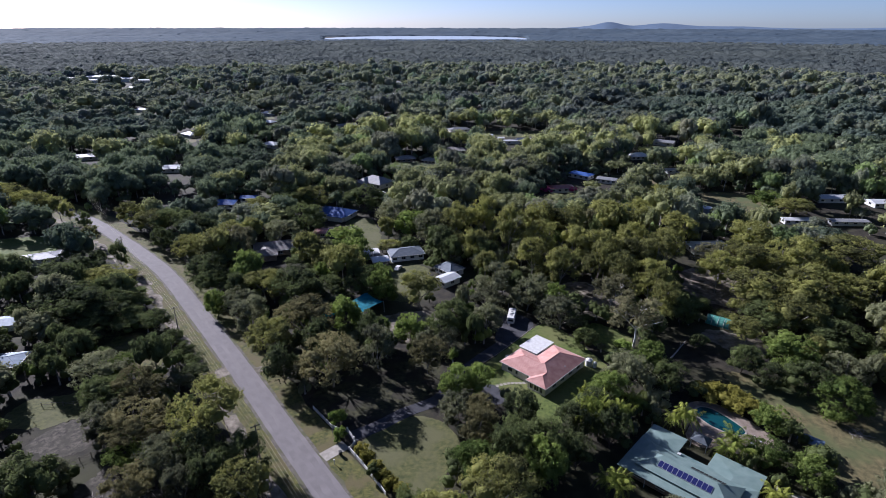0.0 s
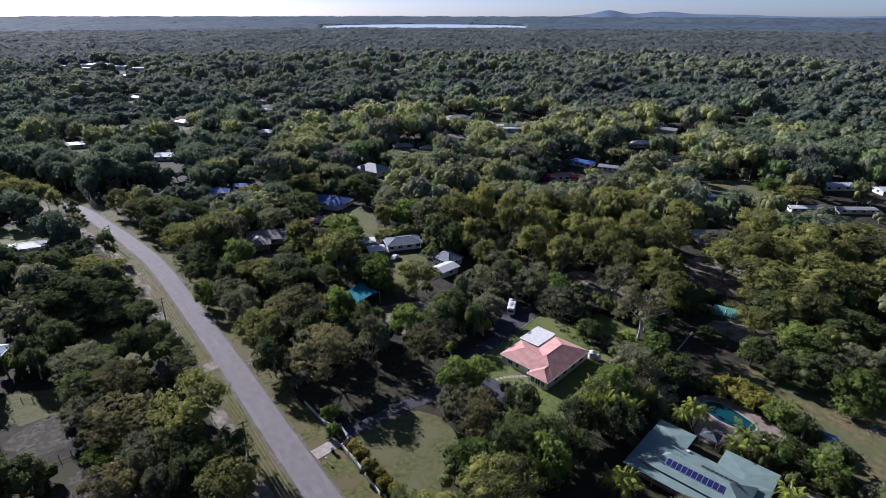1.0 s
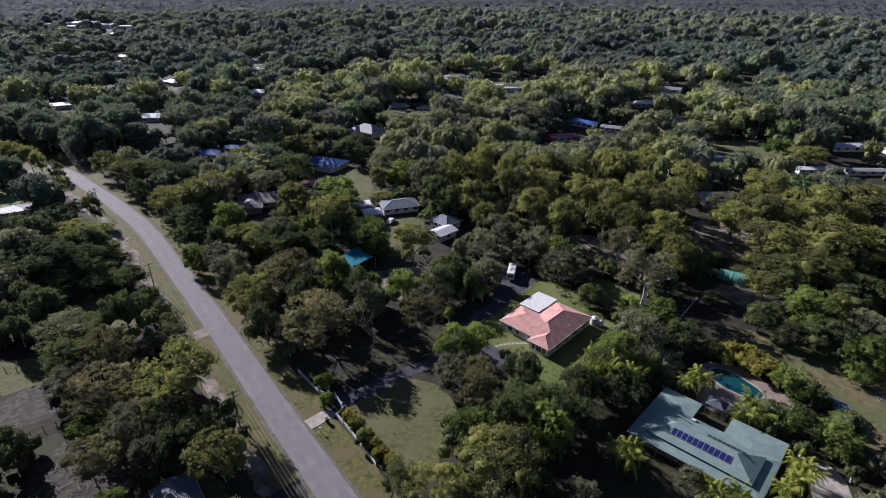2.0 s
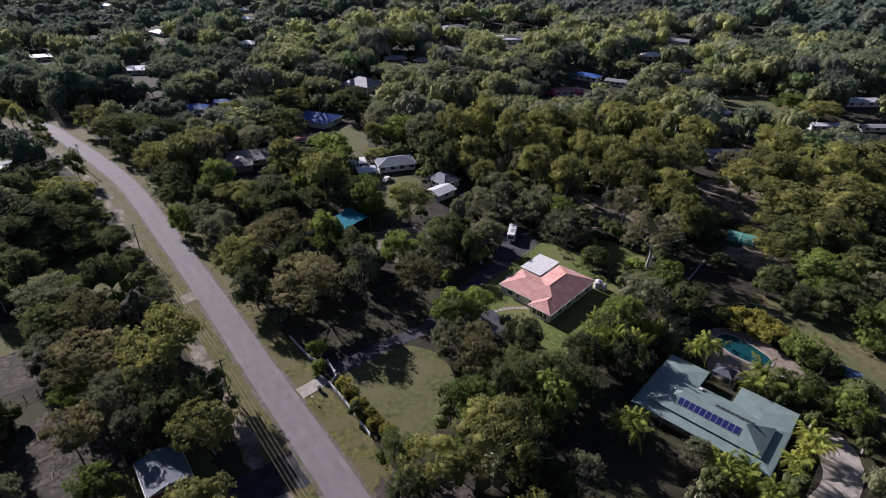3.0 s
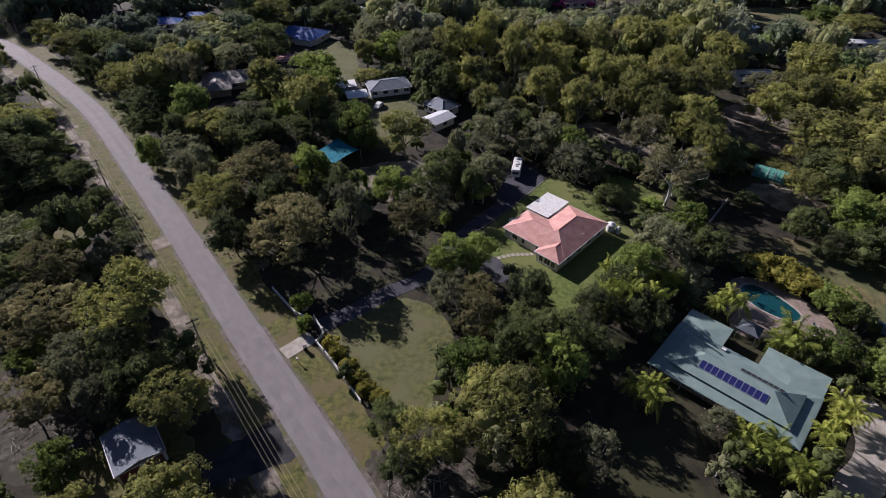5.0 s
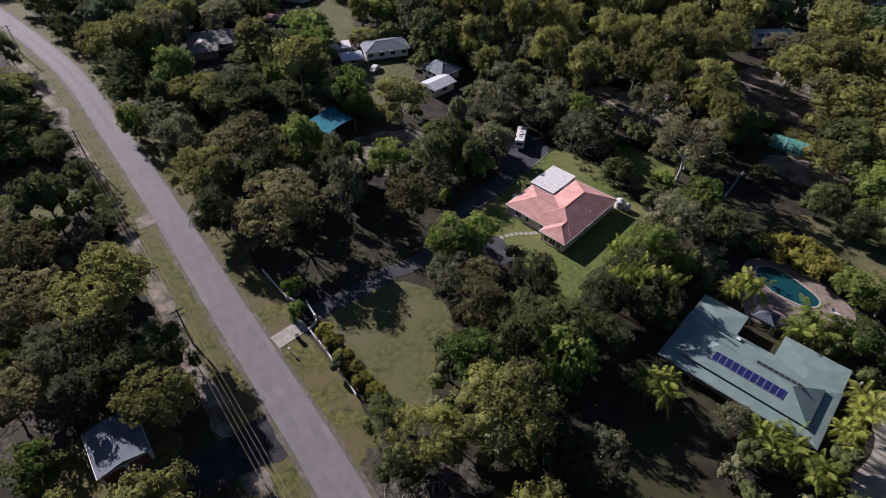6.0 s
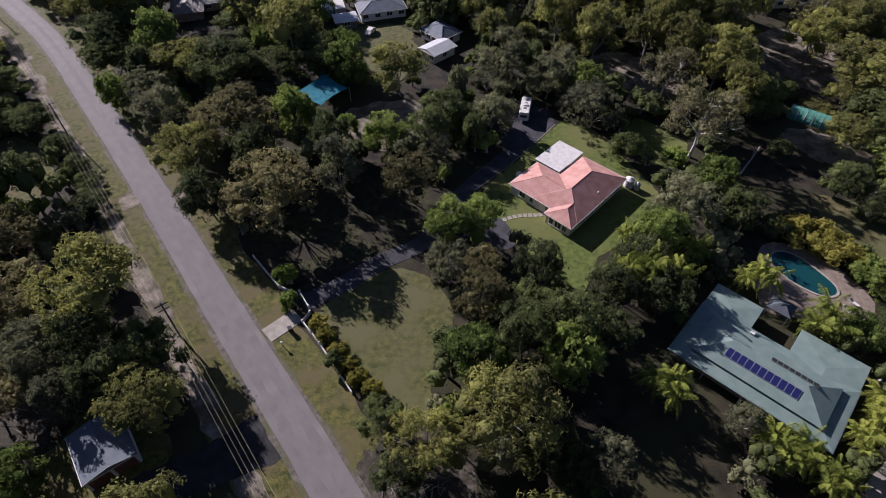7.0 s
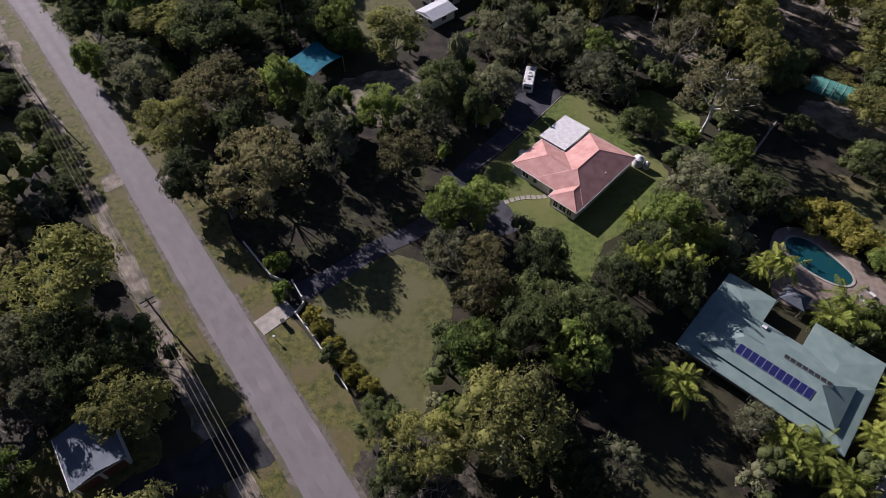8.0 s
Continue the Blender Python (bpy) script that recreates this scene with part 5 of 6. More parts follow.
def pool_garden():
    sheet("pool_paving", [(50, 98), (54, 111), (60, 113), (67, 107), (70, 99), (64, 94.5), (56, 95)], 0.05, PAVING, "pinkish concrete paving round the pool", "paving", 0.3)
    o = spline([(55.2, 108.2), (57, 110.6), (60.3, 109.6), (64.4, 103.6), (63.9, 101), (61, 100.9), (57, 104)], 8, True)
    c = sum(o, Vector()) / len(o)
    pool = empty("swimming_pool", Matrix.Translation((c.x, c.y, 0)))
    n = len(o)
    bm = bmesh.new()
    ins = [bm.verts.new(((p - c) * 1.0).to_2d().to_3d() + Vector((0, 0, 0.16))) for p in o]
    outs = [bm.verts.new(((p - c) * (1 + 0.45 / (p - c).length)).to_2d().to_3d() + Vector((0, 0, 0.16))) for p in o]
    low = [bm.verts.new(((p - c) * (1 + 0.45 / (p - c).length)).to_2d().to_3d()) for p in o]
    lin = [bm.verts.new((p - c).to_2d().to_3d() + Vector((0, 0, 0.06))) for p in o]
    for i in range(n):
        j = (i + 1) % n
        bm.faces.new((ins[i], ins[j], outs[j], outs[i])), bm.faces.new((outs[i], outs[j], low[j], low[i])), bm.faces.new((lin[i], lin[j], ins[j], ins[i]))
    bmesh.ops.recalc_face_normals(bm, faces=bm.faces[:])
    part("coping", bm, CONCRETE, pool, "pale rounded coping")
    bm = bmesh.new()
    bm.faces.new([bm.verts.new((p - c).to_2d().to_3d() + Vector((0, 0, 0.07))) for p in o])
    part("basin", bm, POOLTILE, pool, "blue green plastered basin")
    bm = bmesh.new()
    bm.faces.new([bm.verts.new(((p - c) * 0.995).to_2d().to_3d() + Vector((0, 0, 0.12))) for p in o])
    w = part("water", bm, POOLWATER, pool, "still turquoise water")
    w.visible_shadow = False
    tagged(pool, "kidney-shaped turquoise swimming pool with pale coping", "swimming pool")
    g = empty("gazebo", pose(52.1, 95.8, 0, 0, 0, -38))
    bm = bmesh.new()
    hip(bm, -2, -1.7, 2, 1.7, 2.4, 0.5)
    part("roof", bm, GAZEBOROOF, g, "blue grey pyramid roof")
    for x in (-1.7, 1.7):
        for y in (-1.4, 1.4):
            boxed("post", (x - 0.06, y - 0.06, 0, x + 0.06, y + 0.06, 2.3), WHITE, g)
    tagged(g, "small poolside gazebo with blue grey roof", "gazebo")
    t = empty("garden_shelter", pose(77.2, 98, 0, 0, 0, -38))
    bm = bmesh.new()
    hip(bm, -2.6, -1.6, 2.6, 1.6, 2.1, 0.3, True, 0.06)
    part("roof", bm, TARP, t, "blue grey sheet roof")
    for x in (-2.3, 2.3):
        for y in (-1.3, 1.3):
            boxed("post", (x - 0.05, y - 0.05, 0, x + 0.05, y + 0.05, 2.05), TIMBER, t)
    tagged(t, "open garden shelter with blue grey roof", "shelter")
    for x, y, a in ((64.5, 97.5, 20), (66.3, 99.2, 35)):
        l = empty("sun_lounger", pose(x, y, 0.05, 0, 0, a))
        boxed("mattress", (-0.3, -0.9, 0.3, 0.3, 0.5, 0.38), WHITE, l, bevel=0.02)
        b = boxed("backrest", (-0.3, 0, 0, 0.3, 0.6, 0.07), WHITE, l)
        b.matrix_basis = pose(0, 0.5, 0.32, 40, 0, 0)
        for px in (-0.25, 0.25):
            for py in (-0.8, 0.4):
                boxed("leg", (px - 0.03, py - 0.03, 0, px + 0.03, py + 0.03, 0.31), ALLOY, l)
        tagged(l, "white sun lounger on the pool paving", "sun lounger", group="loungers by the pool")
    HOUSES.append((60, 104, 9))


pool_garden()


def net_tunnel():
    t = empty("shade_tunnel", pose(78.4, 155.2, 0, 0, 0, -33))
    HOUSES.append((78, 155, 6))
    for k in range(5):
        bm = bmesh.new()
        for i in range(10):
            a0, a1 = math.pi * i / 10, math.pi * (i + 1) / 10
            for q in (0,):
                v = [bm.verts.new((x, 2.4 * math.cos(a), 2.3 * math.sin(a))) for x, a in ((-4.5 + k * 1.8, a0), (-2.72 + k * 1.8, a0), (-2.72 + k * 1.8, a1), (-4.5 + k * 1.8, a1))]
                bm.faces.new(v)
        bmesh.ops.remove_doubles(bm, verts=bm.verts[:], dist=0.001)
        bmesh.ops.solidify(bm, geom=bm.faces[:], thickness=0.03)
        part("net_panel", bm, GREENMESH, t)
        bm = bmesh.new()
        for i in range(10):
            a0, a1 = math.pi * i / 10, math.pi * (i + 1) / 10
            tube(bm, (-4.6 + k * 1.8, 2.45 * math.cos(a0), 2.35 * math.sin(a0)), (-4.6 + k * 1.8, 2.45 * math.cos(a1), 2.35 * math.sin(a1)), 0.05, 0.05, 5)
        part("hoop", bm, ALLOY, t)
    tagged(t, "green shade net tunnel over a vegetable garden", "shade tunnel")


net_tunnel()


def water_tank(x, y, r, h, material, label):
    bm = bmesh.new()
    tube(bm, (0, 0, 0), (0, 0, h), r, r, 24)
    tube(bm, (0, 0, h - 0.02), (0, 0, h + 0.45), r * 1.02, r * 0.15, 24)
    for k in range(5):
        tube(bm, (0, 0, 0.2 + k * h / 5), (0, 0, 0.28 + k * h / 5), r * 1.02, r * 1.02, 24)
    t = part("water_tank", bm, material)
    t.matrix_basis = pose(x, y, 0)
    HOUSES.append((x, y, r + 1))
    return tagged(t, label, "water tank")


water_tank(31.6, 127.4, 1.0, 1.9, WHITE, "round white water tank beside the house")
water_tank(33.2, 126.6, 0.6, 1.4, WHITE, "small white water tank beside the house")
water_tank(114, 276, 3, 2.6, ZINC, "pale round water tank in a paddock")
water_tank(8.6, 127.8, 0.7, 1.5, CREAM, "small cream tank at the house corner")


# ---- power line ----
POLES = [(-1.5, 32.5), (-47.6, 83.3), (-94.4, 134), (-149, 191), (-203, 248)]


def power_line():
    d = Vector((POLES[2][0] - POLES[1][0], POLES[2][1] - POLES[1][1], 0)).normalized()
    turn = math.degrees(math.atan2(d.y, d.x))
    for i, (x, y) in enumerate(POLES):
        p = empty("power_pole", pose(x, y, 0, 0, 0, turn))
        bm = bmesh.new()
        tube(bm, (0, 0, -0.2), (0, 0, 9.3), 0.19, 0.12, 10)
        part("pole", bm, TIMBER, p)
        boxed("crossarm", (-0.07, -1.1, 8.75, 0.07, 1.1, 8.9), TIMBER, p)
        boxed("crossarm", (-0.06, -0.9, 7.6, 0.06, 0.9, 7.72), TIMBER, p)
        for s in (-1.0, -0.35, 0.35, 1.0):
            bm = bmesh.new()
            tube(bm, (0, s, 8.88), (0, s, 9.06), 0.06, 0.04, 8)
            part("insulator", bm, WHITE, p)
        tagged(p, "grey timber power pole with crossarms", "power pole", group="power poles along the road")
    side = Vector((-d.y, d.x, 0))
    for a, b in zip(POLES, POLES[1:]):
        for s, z in ((-1.0, 9.05), (-0.35, 9.05), (0.35, 9.05), (1.0, 9.05)):
            bm = bmesh.new()
            pa, pb = Vector((*a, z)) + side * s, Vector((*b, z)) + side * s
            n = 14
            pts = [pa.lerp(pb, i / n) - Vector((0, 0, 1.1 * 4 * (i / n) * (1 - i / n))) for i in range(n + 1)]
            for q, r in zip(pts, pts[1:]):
                tube(bm, q, r, 0.014, 0.014, 4)
            tagged(part("power_line", bm, WIRE), "thin sagging power line between poles", "power line", group="power lines")


power_line()


# ---- fences, gate and small things ----
def rail_fence(line, label, material, post=1.2, step=2.4, rails=(0.5, 1.0), thick=0.09):
    f = empty("fence", Matrix.Translation((*line[0], 0)))
    o = Vector((*line[0], 0))
    for a, b in zip(line, line[1:]):
        a, b = Vector((*a, 0)), Vector((*b, 0))
        n = max(1, round((b - a).length / step))
        for i in range(n + 1):
            p = a.lerp(b, i / n) - o
            bm = bmesh.new()
            tube(bm, p, p + Vector((0, 0, post)), thick, thick * 0.85, 6)
            part("post", bm, material, f)
        for z in rails:
            bm = bmesh.new()
            tube(bm, a - o + Vector((0, 0, z)), b - o + Vector((0, 0, z)), thick * 0.45, thick * 0.45, 5)
            part("rail", bm, material, f)
    return tagged(f, label, "fence")


def panel_wall(line, label, material, h=0.9, t=0.16):
    f = empty("garden_wall", Matrix.Translation((*line[0], 0)))
    o = Vector((*line[0], 0))
    for a, b in zip(line, line[1:]):
        a, b = Vector((*a, 0)) - o, Vector((*b, 0)) - o
        n = max(1, round((b - a).length / 2.6))
        ang = math.degrees(math.atan2(b.y - a.y, b.x - a.x))
        for i in range(n):
            p = a.lerp(b, (i + 0.5) / n)
            w = (b - a).length / n
            q = boxed("panel", (-w / 2 + 0.1, -t / 2, 0, w / 2 - 0.1, t / 2, h), material, f, bevel=0.02)
            q.matrix_basis = pose(p.x, p.y, 0, 0, 0, ang)
            q = boxed("pier", (-w / 2 - 0.13, -0.14, 0, -w / 2 + 0.13, 0.14, h + 0.12), material, f, bevel=0.02)
            q.matrix_basis = pose(p.x, p.y, 0, 0, 0, ang)
    return tagged(f, label, "garden wall")


panel_wall([(-27.4, 89.6), (-28.2, 87.6), (-24.4, 83.6), (-17.4, 75.2)], "low white front wall beside the hedge", WHITE)
panel_wall([(-30.6, 93.2), (-34.2, 94.6), (-41, 101.4)], "low white front wall in tree shade", WHITE)
rail_fence([(-68.8, 102.6), (-55, 87.4), (-35.1, 70)], "dark post and wire fence along the sandy strip", DARKBARK, 1.1, 3, (0.5, 1.05), 0.05)
rail_fence([(-69, 102.8), (-76, 98), (-84, 95)], "timber rail yard fence", TIMBER)
rail_fence([(-110, 96), (-97, 98), (-88, 92), (-84, 95)], "timber rail yard fence", TIMBER)
rail_fence([(-104, 76), (-92, 74), (-84, 82)], "timber rail yard fence", TIMBER)
gate = empty("gate", pose(-28.9, 91.9, 0, 0, 0, -52))
for x in (-1.9, 1.9):
    boxed("gate_post", (x - 0.16, -0.16, 0, x + 0.16, 0.16, 1.5), WHITE, gate, bevel=0.03)
for z in (0.25, 0.6, 0.95, 1.25):
    boxed("gate_bar", (-1.75, -0.03, z, 1.75, 0.03, z + 0.06), WHITE, gate)
tagged(gate, "white farm gate between gate posts", "gate")
for i in range(9):
    a = i / 8
    st = boxed("paver", (-0.42, -0.5, 0.03, 0.42, 0.5, 0.085), CONCRETE, bevel=0.02)
    st.matrix_basis = pose(5.6 + 8.2 * a, 115.2 + 2.6 * a + 0.35 * math.sin(5 * a), 0, 0, 0, 16 + 8 * math.sin(9 * a))
    tagged(st, "pale concrete stepping stone in the lawn", "stepping stone", group="stepping stones to the door")


def mailbox():
    m = empty("wheelie_bin", pose(-29.8, 85.8, 0, 0, 0, 30))
    bm = bmesh.new()
    r = bmesh.ops.create_cone(bm, segments=4, radius1=0.36, radius2=0.46, depth=0.95, cap_ends=True, matrix=Matrix.Translation((0, 0, 0.55)) @ Matrix.Rotation(radians(45), 4, "Z"))
    part("bin", bm, BLACK, m)
    boxed("lid", (-0.36, -0.38, 1.02, 0.36, 0.4, 1.1), BLACK, m, bevel=0.02)
    for x in (-0.3, 0.3):
        bm = bmesh.new()
        tube(bm, (x - 0.04, 0.34, 0.12), (x + 0.04, 0.34, 0.12), 0.12, 0.12, 10)
        part("wheel", bm, BLACK, m)
    tagged(m, "dark wheelie bin on the verge by the drive", "wheelie bin")
    g = empty("letterbox", pose(-30.4, 82.9, 0))
    boxed("post", (-0.05, -0.05, 0, 0.05, 0.05, 1.0), WHITE, g)
    boxed("box", (-0.2, -0.15, 1.0, 0.2, 0.15, 1.3), WHITE, g, bevel=0.02)
    tagged(g, "small white letterbox on a post", "letterbox")


mailbox()
log = bmesh.new()
tube(log, (0, 0, 0.2), (7.3, 10.2, 0.35), 0.28, 0.14, 8)
tube(log, (4.6, 6.4, 0.3), (5.6, 9.4, 1.1), 0.1, 0.05, 6)
ob = part("fallen_log", log, BARK)
ob.matrix_basis = pose(55.9, 132.7, 0)
tagged(ob, "pale fallen tree trunk on shaded ground", "fallen log")


def brush_pile(x, y, r, n, seed, label):
    rng = random.Random(seed)
    bm = bmesh.new()
    for _ in range(n):
        a, q = rng.uniform(0, 6.28), r * math.sqrt(rng.random())
        b, ln = rng.uniform(0, 6.28), rng.uniform(0.6, 2.2)
        p = Vector((q * math.cos(a), q * math.sin(a), 0.04 + rng.random() * 0.3))
        tube(bm, p, p + Vector((ln * math.cos(b), ln * math.sin(b), rng.uniform(0, 0.3))), 0.05, 0.025, 4)
    o = part("brush_pile", bm, BARK)
    o.matrix_basis = pose(x, y, 0)
    tagged(o, label, "brush pile", kind="stuff")


brush_pile(-6, 63, 5, 90, 1, "dry fallen branches on bare earth")
brush_pile(-70, 70, 8, 120, 2, "dry fallen branches on bare earth")
brush_pile(91, 104, 2, 40, 3, "heap of pale prunings in the paddock")
brush_pile(42, 168, 7, 110, 4, "fallen pale branches below gums")
brush_pile(90, 184, 7, 80, 5, "fallen pale branches below gums")
for x, y, r in ((34, 305, 5), (48, 308, 4)):
    rng0 = np.random.default_rng(int(x))
    cc = np.stack([rng0.uniform(-r, r, 8), rng0.uniform(-r * 0.5, r * 0.5, 8), rng0.uniform(1.2, 2.6, 8)], 1)
    rr = rng0.uniform(1.0, 1.7, 8)
    ob = new("flowering_creeper", quads_mesh("flowering_creeper", leaf_cards(rng0, cc, rr, 500, 0.3), FLOWER, cores(rng0, cc, rr, 0.85)))
    ob.matrix_basis = pose(x, y, -0.4)
    HOUSES.append((x, y, r))
    tagged(ob, "mass of magenta flowering creeper in a garden", "creeper")


# ---- woods that fill the land between ----
def inside(poly, x, y):
    c, j = False, len(poly) - 1
    for i in range(len(poly)):
        (xi, yi), (xj, yj) = poly[i], poly[j]
        if (yi > y) != (yj > y) and x < (xj - xi) * (y - yi) / (yj - yi) + xi:
            c = not c
        j = i
    return c


ROAD_XY = np.array([(p.x, p.y) for p in ROAD])
SPOTS = np.array(TREE_SPOTS)
BUILT = np.array(HOUSES)
BOXES = [(min(p[0] for p in c), min(p[1] for p in c), max(p[0] for p in c), max(p[1] for p in c), c) for c in CLEAR]


def free(x, y, r, close=0.55):
    away = np.hypot(ROAD_XY[:, 0] - x, ROAD_XY[:, 1] - y)
    i = int(np.argmin(away))
    west = x < ROAD_XY[i, 0]
    if away[i] < ((12.0 + 0.8 * r if west else 7.0 + 0.8 * r) if y < 245 else 5.0 + 0.4 * r):
        return False
    if np.any(np.hypot(SPOTS[:, 0] - x, SPOTS[:, 1] - y) < close * (SPOTS[:, 2] + r)):
        return False
    far = math.hypot(x, y)
    if np.any(np.hypot(BUILT[:, 0] - x, BUILT[:, 1] - np.where(BUILT[:, 1] > 170, 0.35, 0.05) * BUILT[:, 2] - y) < BUILT[:, 2] * np.where(BUILT[:, 1] > 170, 1.0, 0.85) + 0.5 * r):
        return False
    if far < 1250 and np.any((np.abs(BUILT[:, 0] - x * BUILT[:, 1] / (y if abs(y) > 1 else 1)) < BUILT[:, 2] * 0.8) & (BUILT[:, 1] > y) & (BUILT[:, 1] > 170) & (BUILT[:, 1] - y < BUILT[:, 2] + 7 + 0.08 * BUILT[:, 1])):
        return False
    for x0, y0, x1, y1, c in BOXES:
        if x0 - 12 < x < x1 + 12 and y0 - 16 < y < y1 + 3:
            if c[0][1] > 180 and inside(c, x * 1.05, y + 13):
                return False
            if any(inside(c, x + k * r * 0.5, y + m * r * 0.5) for k, m in ((0, 0), (1, 0), (-1, 0), (0, 1), (0, -1))):
                return False
    return True


def sight_limit(x, y, ht, cr):
    """Height to which a tree may grow and still leave the roof behind it in view."""
    if y < 170:
        return ht
    hx, hy, hr = BUILT[:, 0], BUILT[:, 1], BUILT[:, 2]
    ahead = hy - 0.4 * hr - y
    hit = (hy > 190) & (hy < 520) & (hy - y > 0) & (hy - y < 75) & (np.abs(hx * y / hy - x) < 0.62 * hr + 0.55 * cr)
    return min(ht, float(np.min(1.0 + np.maximum(0, ahead[hit]) * 80 / hy[hit]))) if hit.any() else ht


def crown_lod(kind, n, rng):
    """Fewer, larger clumps heaped to a dome of one metre radius and TALL height."""
    i = np.arange(n)
    a = i * 2.4 + rng.uniform(-0.4, 0.4, n)
    rad = np.sqrt((i + 0.3) / n) * (0.74 if n > 3 else 0.42)
    r = (0.12 + 0.78 / math.sqrt(n)) * rng.uniform(0.8, 1.2, n)
    dome = np.sqrt(np.clip(1 - (rad / 0.95) ** 2, 0, 1))
    z = 0.3 + (0.56 - 0.3 * r) * dome * rng.uniform(0.84, 1.04, n)
    z[(rng.random(n) < 0.3) & (i > 0)] -= 0.16
    lop = rng.uniform(-0.1, 0.1, 2)
    return np.stack([rad * np.cos(a) + lop[0], rad * np.sin(a) + lop[1], z * TALL[kind]], 1), r


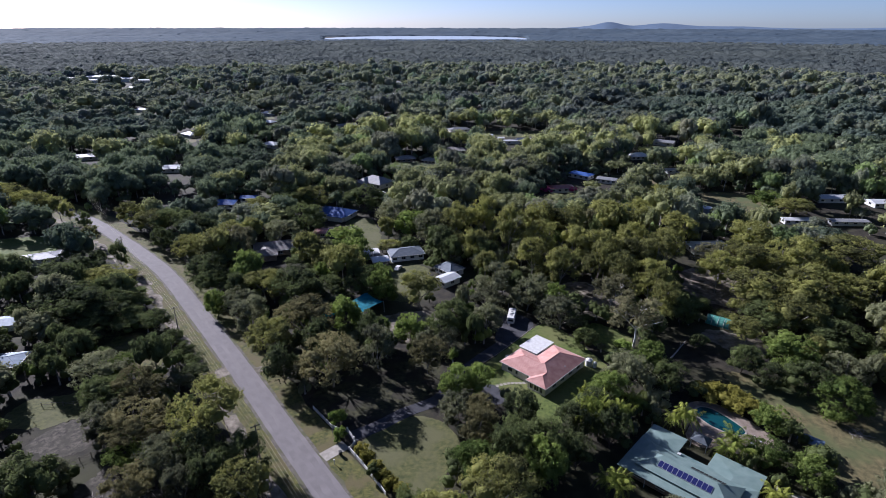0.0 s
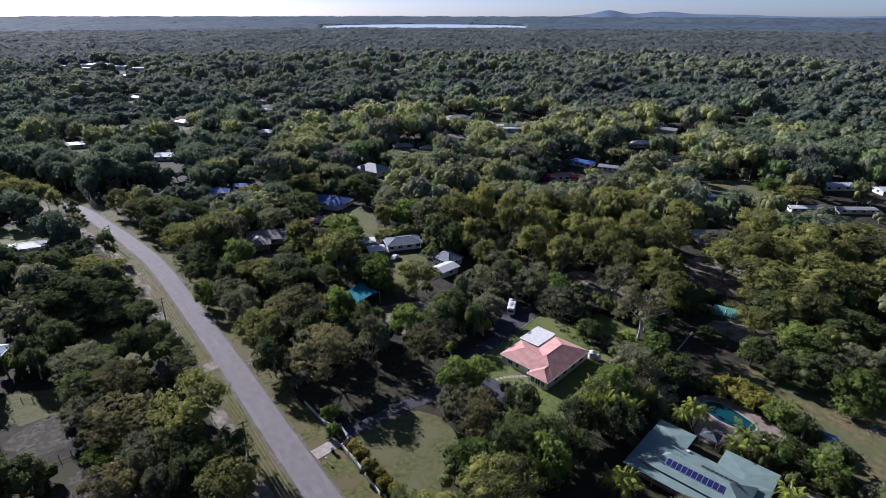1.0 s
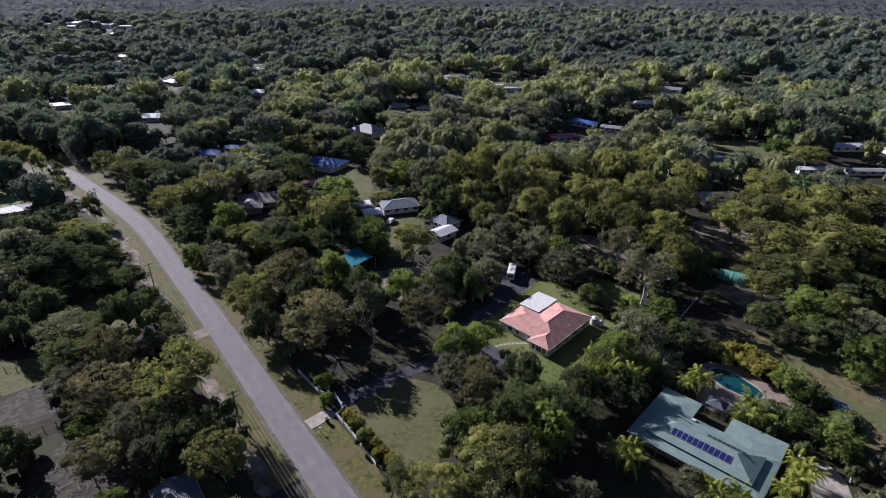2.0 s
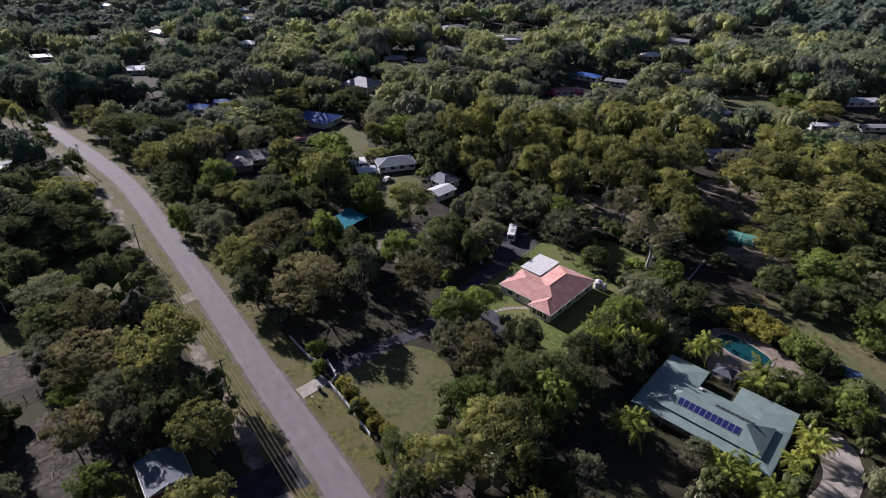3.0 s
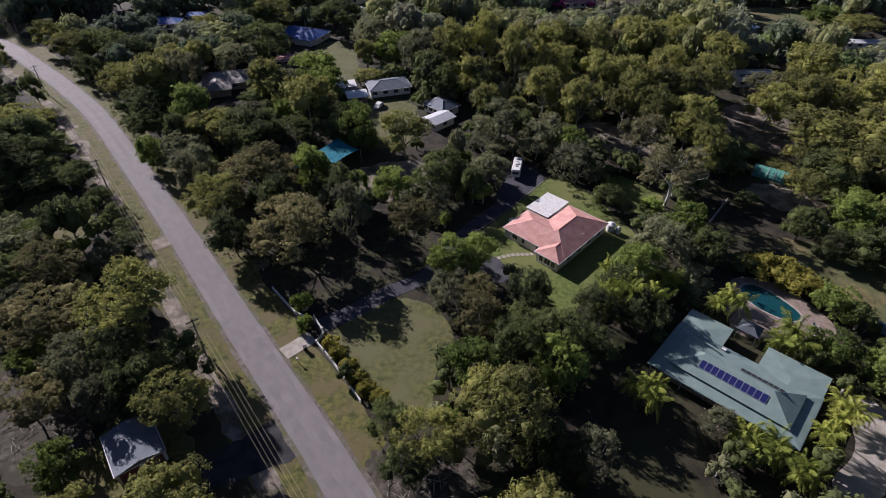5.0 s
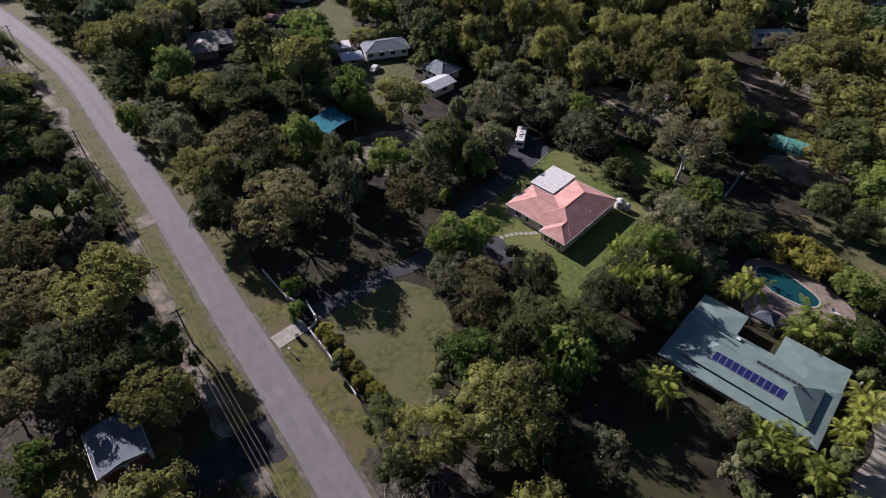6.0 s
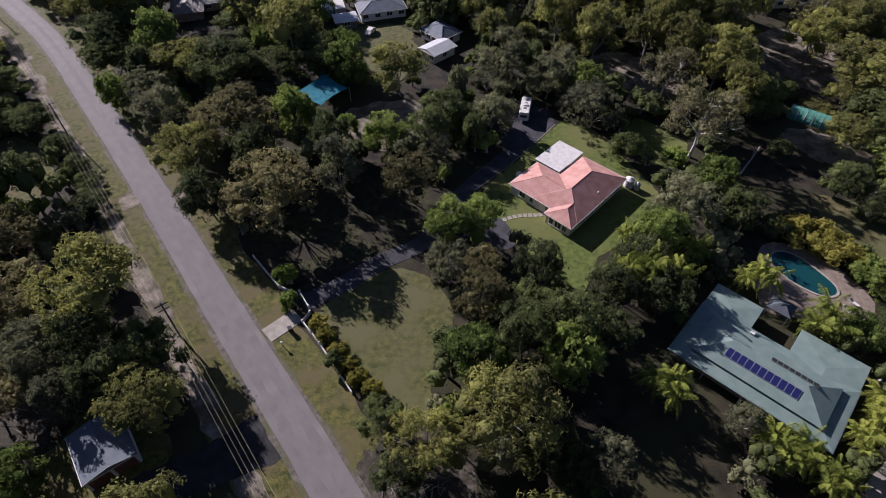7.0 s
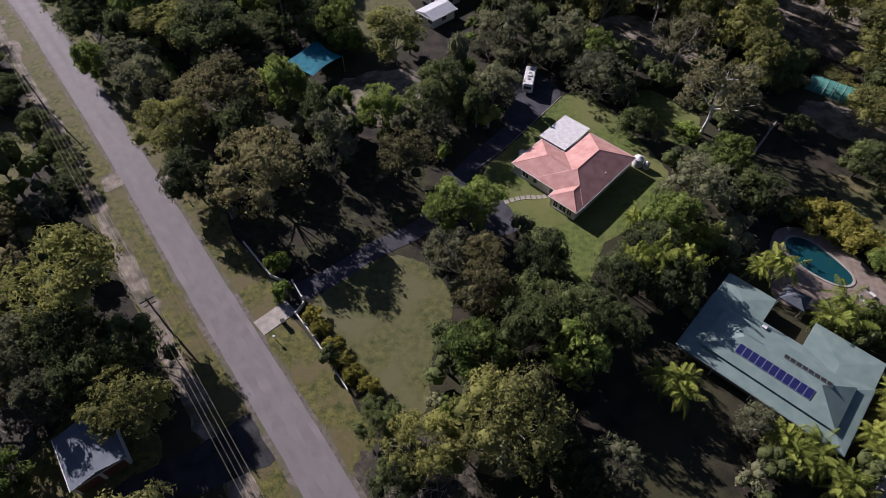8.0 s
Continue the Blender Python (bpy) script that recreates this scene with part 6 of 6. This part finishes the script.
def woods():
    rng = np.random.default_rng(5)
    kinds = ["gum", "dark", "paperbark", "sparse", "broadleaf"]
    share = np.array([0.4, 0.25, 0.2, 0.08, 0.07])
    # near, middle and far stands: spacing, span, leaves, leaf size, clumps
    for name, r0, r1, step, cards, size, nc, sub in (("near_woods", 50, 150, 6.9, 2300, 0.052, 16, 1), ("near_woods", 150, 235, 7.6, 1300, 0.062, 13, 1), ("surrounding_woods", 30, 85, 9.5, 1100, 0.07, 12, 1), ("surrounding_woods", 85, 140, 10.5, 200, 0.13, 6, 1), ("surrounding_woods", 140, 300, 13, 20, 0.3, 2, 1), ("undergrowth", 50, 215, 5.5, 150, 0.12, 5, 1), ("undergrowth", 215, 420, 8.5, 50, 0.15, 4, 1), ("middle_woods", 235, 380, 9.0, 500, 0.085, 11, 1), ("middle_woods", 380, 520, 9.6, 210, 0.11, 8, 1), ("distant_woods", 520, 800, 12.4, 80, 0.17, 5, 1), ("distant_woods", 800, 1220, 13.6, 26, 0.22, 2, 1)):
        bm = bmesh.new()
        bmesh.ops.create_icosphere(bm, subdivisions=sub, radius=1)
        v0 = np.array([v.co[:] for v in bm.verts])
        f0 = np.array([[v.index for v in f.verts] for f in bm.faces])
        bm.free()
        lod = {}
        for k in kinds:
            for s in range(6):
                lr = np.random.default_rng(900 + 7 * s + nc)
                c2, rd = crown_lod(k, nc, lr)
                cd = leaf_cards(lr, c2, rd, int(cards * (0.7 if k == "sparse" else 1)), size, squash=1.2, up=0.6, tufts=40 if nc < 6 else 24)
                cv = np.vstack([p + v0 * (q * (0.78 if nc > 6 else 0.86) * lr.uniform(0.86, 1.1, (len(v0), 1))) * np.array([1, 1, 1.2]) for p, q in zip(c2, rd)])
                cf = np.vstack([f0 + i * len(v0) for i in range(nc)])
                lod[k, s] = (cd, cv, cf)
        got = {k: ([], [], [], 0) for k in kinds}
        stems = []
        ext = int(r1 / step) + 1
        for i in range(-ext, ext):
            for j in range(-ext if name == "surrounding_woods" else 0, ext):
                x, y = (i + rng.uniform(0, 1)) * step, (j + rng.uniform(0, 1)) * step
                r = math.hypot(x, y)
                pick, sc, tall, turn, s = rng.random(), 0.6 + 0.95 * rng.random() ** 1.6, rng.uniform(0.8, 1.25), rng.uniform(0, 6.28), rng.integers(6)
                outside = y < 48 or abs(math.atan2(x, y + 30)) > 0.86
                if not (r0 <= r < r1) or outside != (name == "surrounding_woods"):
                    continue
                stand = noise.noise((x * 0.011, y * 0.011, 2.0))
                if r > 200 and noise.noise((x * 0.021, y * 0.021, 7.0)) + 0.5 * noise.noise((x * 0.06, y * 0.06, 4.0)) > (0.36 if r < 900 else 0.5):
                    continue
                k = kinds[int(np.searchsorted(np.cumsum(share), min(0.999, max(0, pick + 0.35 * stand))))]
                # closed dark stands beside the road and beyond the sheds
                if rng.random() < 0.85 * float(smooth01(-90, -150, x) * smooth01(560, 460, y) + smooth01(110, 190, x) * smooth01(310, 350, y) * smooth01(780, 640, y)):
                    k = "dark"
                cr = {"gum": 5.2, "dark": 4.4, "paperbark": 4.2, "sparse": 4.8, "broadleaf": 4.2}[k] * sc * (1.8 if r > 520 else 1.5 if r > 235 else 1.1)
                ht = {"gum": 14.5, "dark": 11, "paperbark": 11.5, "sparse": 15, "broadleaf": 10}[k] * sc ** 0.5 * tall * (1 + 0.45 * stand) * (1.2 if r > 235 else 1)
                if name == "undergrowth":
                    cr, ht = cr * 0.5, ht * 0.36
                    k = {"gum": "dark", "sparse": "paperbark"}.get(k, k)
                    if 6 < x < 36 and 56 < y < 100:
                        continue
                if name == "near_woods" and x < -55 and y < 150:
                    k = "dark" if pick < 0.7 else "paperbark"
                    if tall > 1.08:
                        continue
                if name == "surrounding_woods" and -52 < x < -24 and y > 28:
                    continue
                if name in ("near_woods", "undergrowth") and -60 < x < -28 and 52 < y < 80:
                    continue
                # the strip between the road and the first trees on its west side stays open
                near = np.hypot(ROAD_XY[:, 0] - x, ROAD_XY[:, 1] - y)
                if 95 < y < 185 and x < ROAD_XY[int(np.argmin(near)), 0] and near.min() < (10 if name == "undergrowth" else 11) + 0.7 * cr:
                    continue
                if not free(x, y, cr, 0.3 if name == "undergrowth" else 0.85 if r < 140 else 0.6):
                    continue
                ht = sight_limit(x, y, sun_limit(x, y, ht), cr)
                if ht < 2.2:
                    continue
                cr = min(cr, 1.1 * ht)
                z = float(land(x, y))
                m = np.array([[math.cos(turn) * cr, -math.sin(turn) * cr, 0], [math.sin(turn) * cr, math.cos(turn) * cr, 0], [0, 0, ht / TALL[k]]])
                cd, cv, cf = lod[k, s]
                q, vs, fs, n = got[k]
                q.append(cd @ m.T + (x, y, z))
                vs.append(cv @ m.T + (x, y, z))
                fs.append(cf + n)
                got[k] = (q, vs, fs, n + len(cv))
                if r < 520:
                    w = 0.2 + 0.1 * sc
                    top = 0.55 * ht
                    for a in range(3):
                        b0, b1 = a * 2.09, (a + 1) * 2.09
                        stems.append([(x + w * math.cos(b0), y + w * math.sin(b0), z), (x + w * math.cos(b1), y + w * math.sin(b1), z), (x + w * 0.6 * math.cos(b1), y + w * 0.6 * math.sin(b1), z + top), (x + w * 0.6 * math.cos(b0), y + w * 0.6 * math.sin(b0), z + top)])
        for k in kinds:
            q, vs, fs, n = got[k]
            if q:
                ob = new(name, quads_mesh(name, np.concatenate(q), (LEAF if r1 < 300 else HAZED_MIDLEAF if r1 < 530 else HAZED_DISTLEAF)[k], (np.vstack(vs), np.vstack(fs))))
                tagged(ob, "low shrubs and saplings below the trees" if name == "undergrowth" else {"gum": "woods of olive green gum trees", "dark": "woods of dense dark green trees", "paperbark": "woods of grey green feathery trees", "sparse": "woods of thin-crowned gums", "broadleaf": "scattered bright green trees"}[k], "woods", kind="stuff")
        if stems:
            tagged(new("woods_trunks", quads_mesh("woods_trunks", np.array(stems), BARK)), "pale trunks of the woods", "trunks", kind="stuff")


woods()
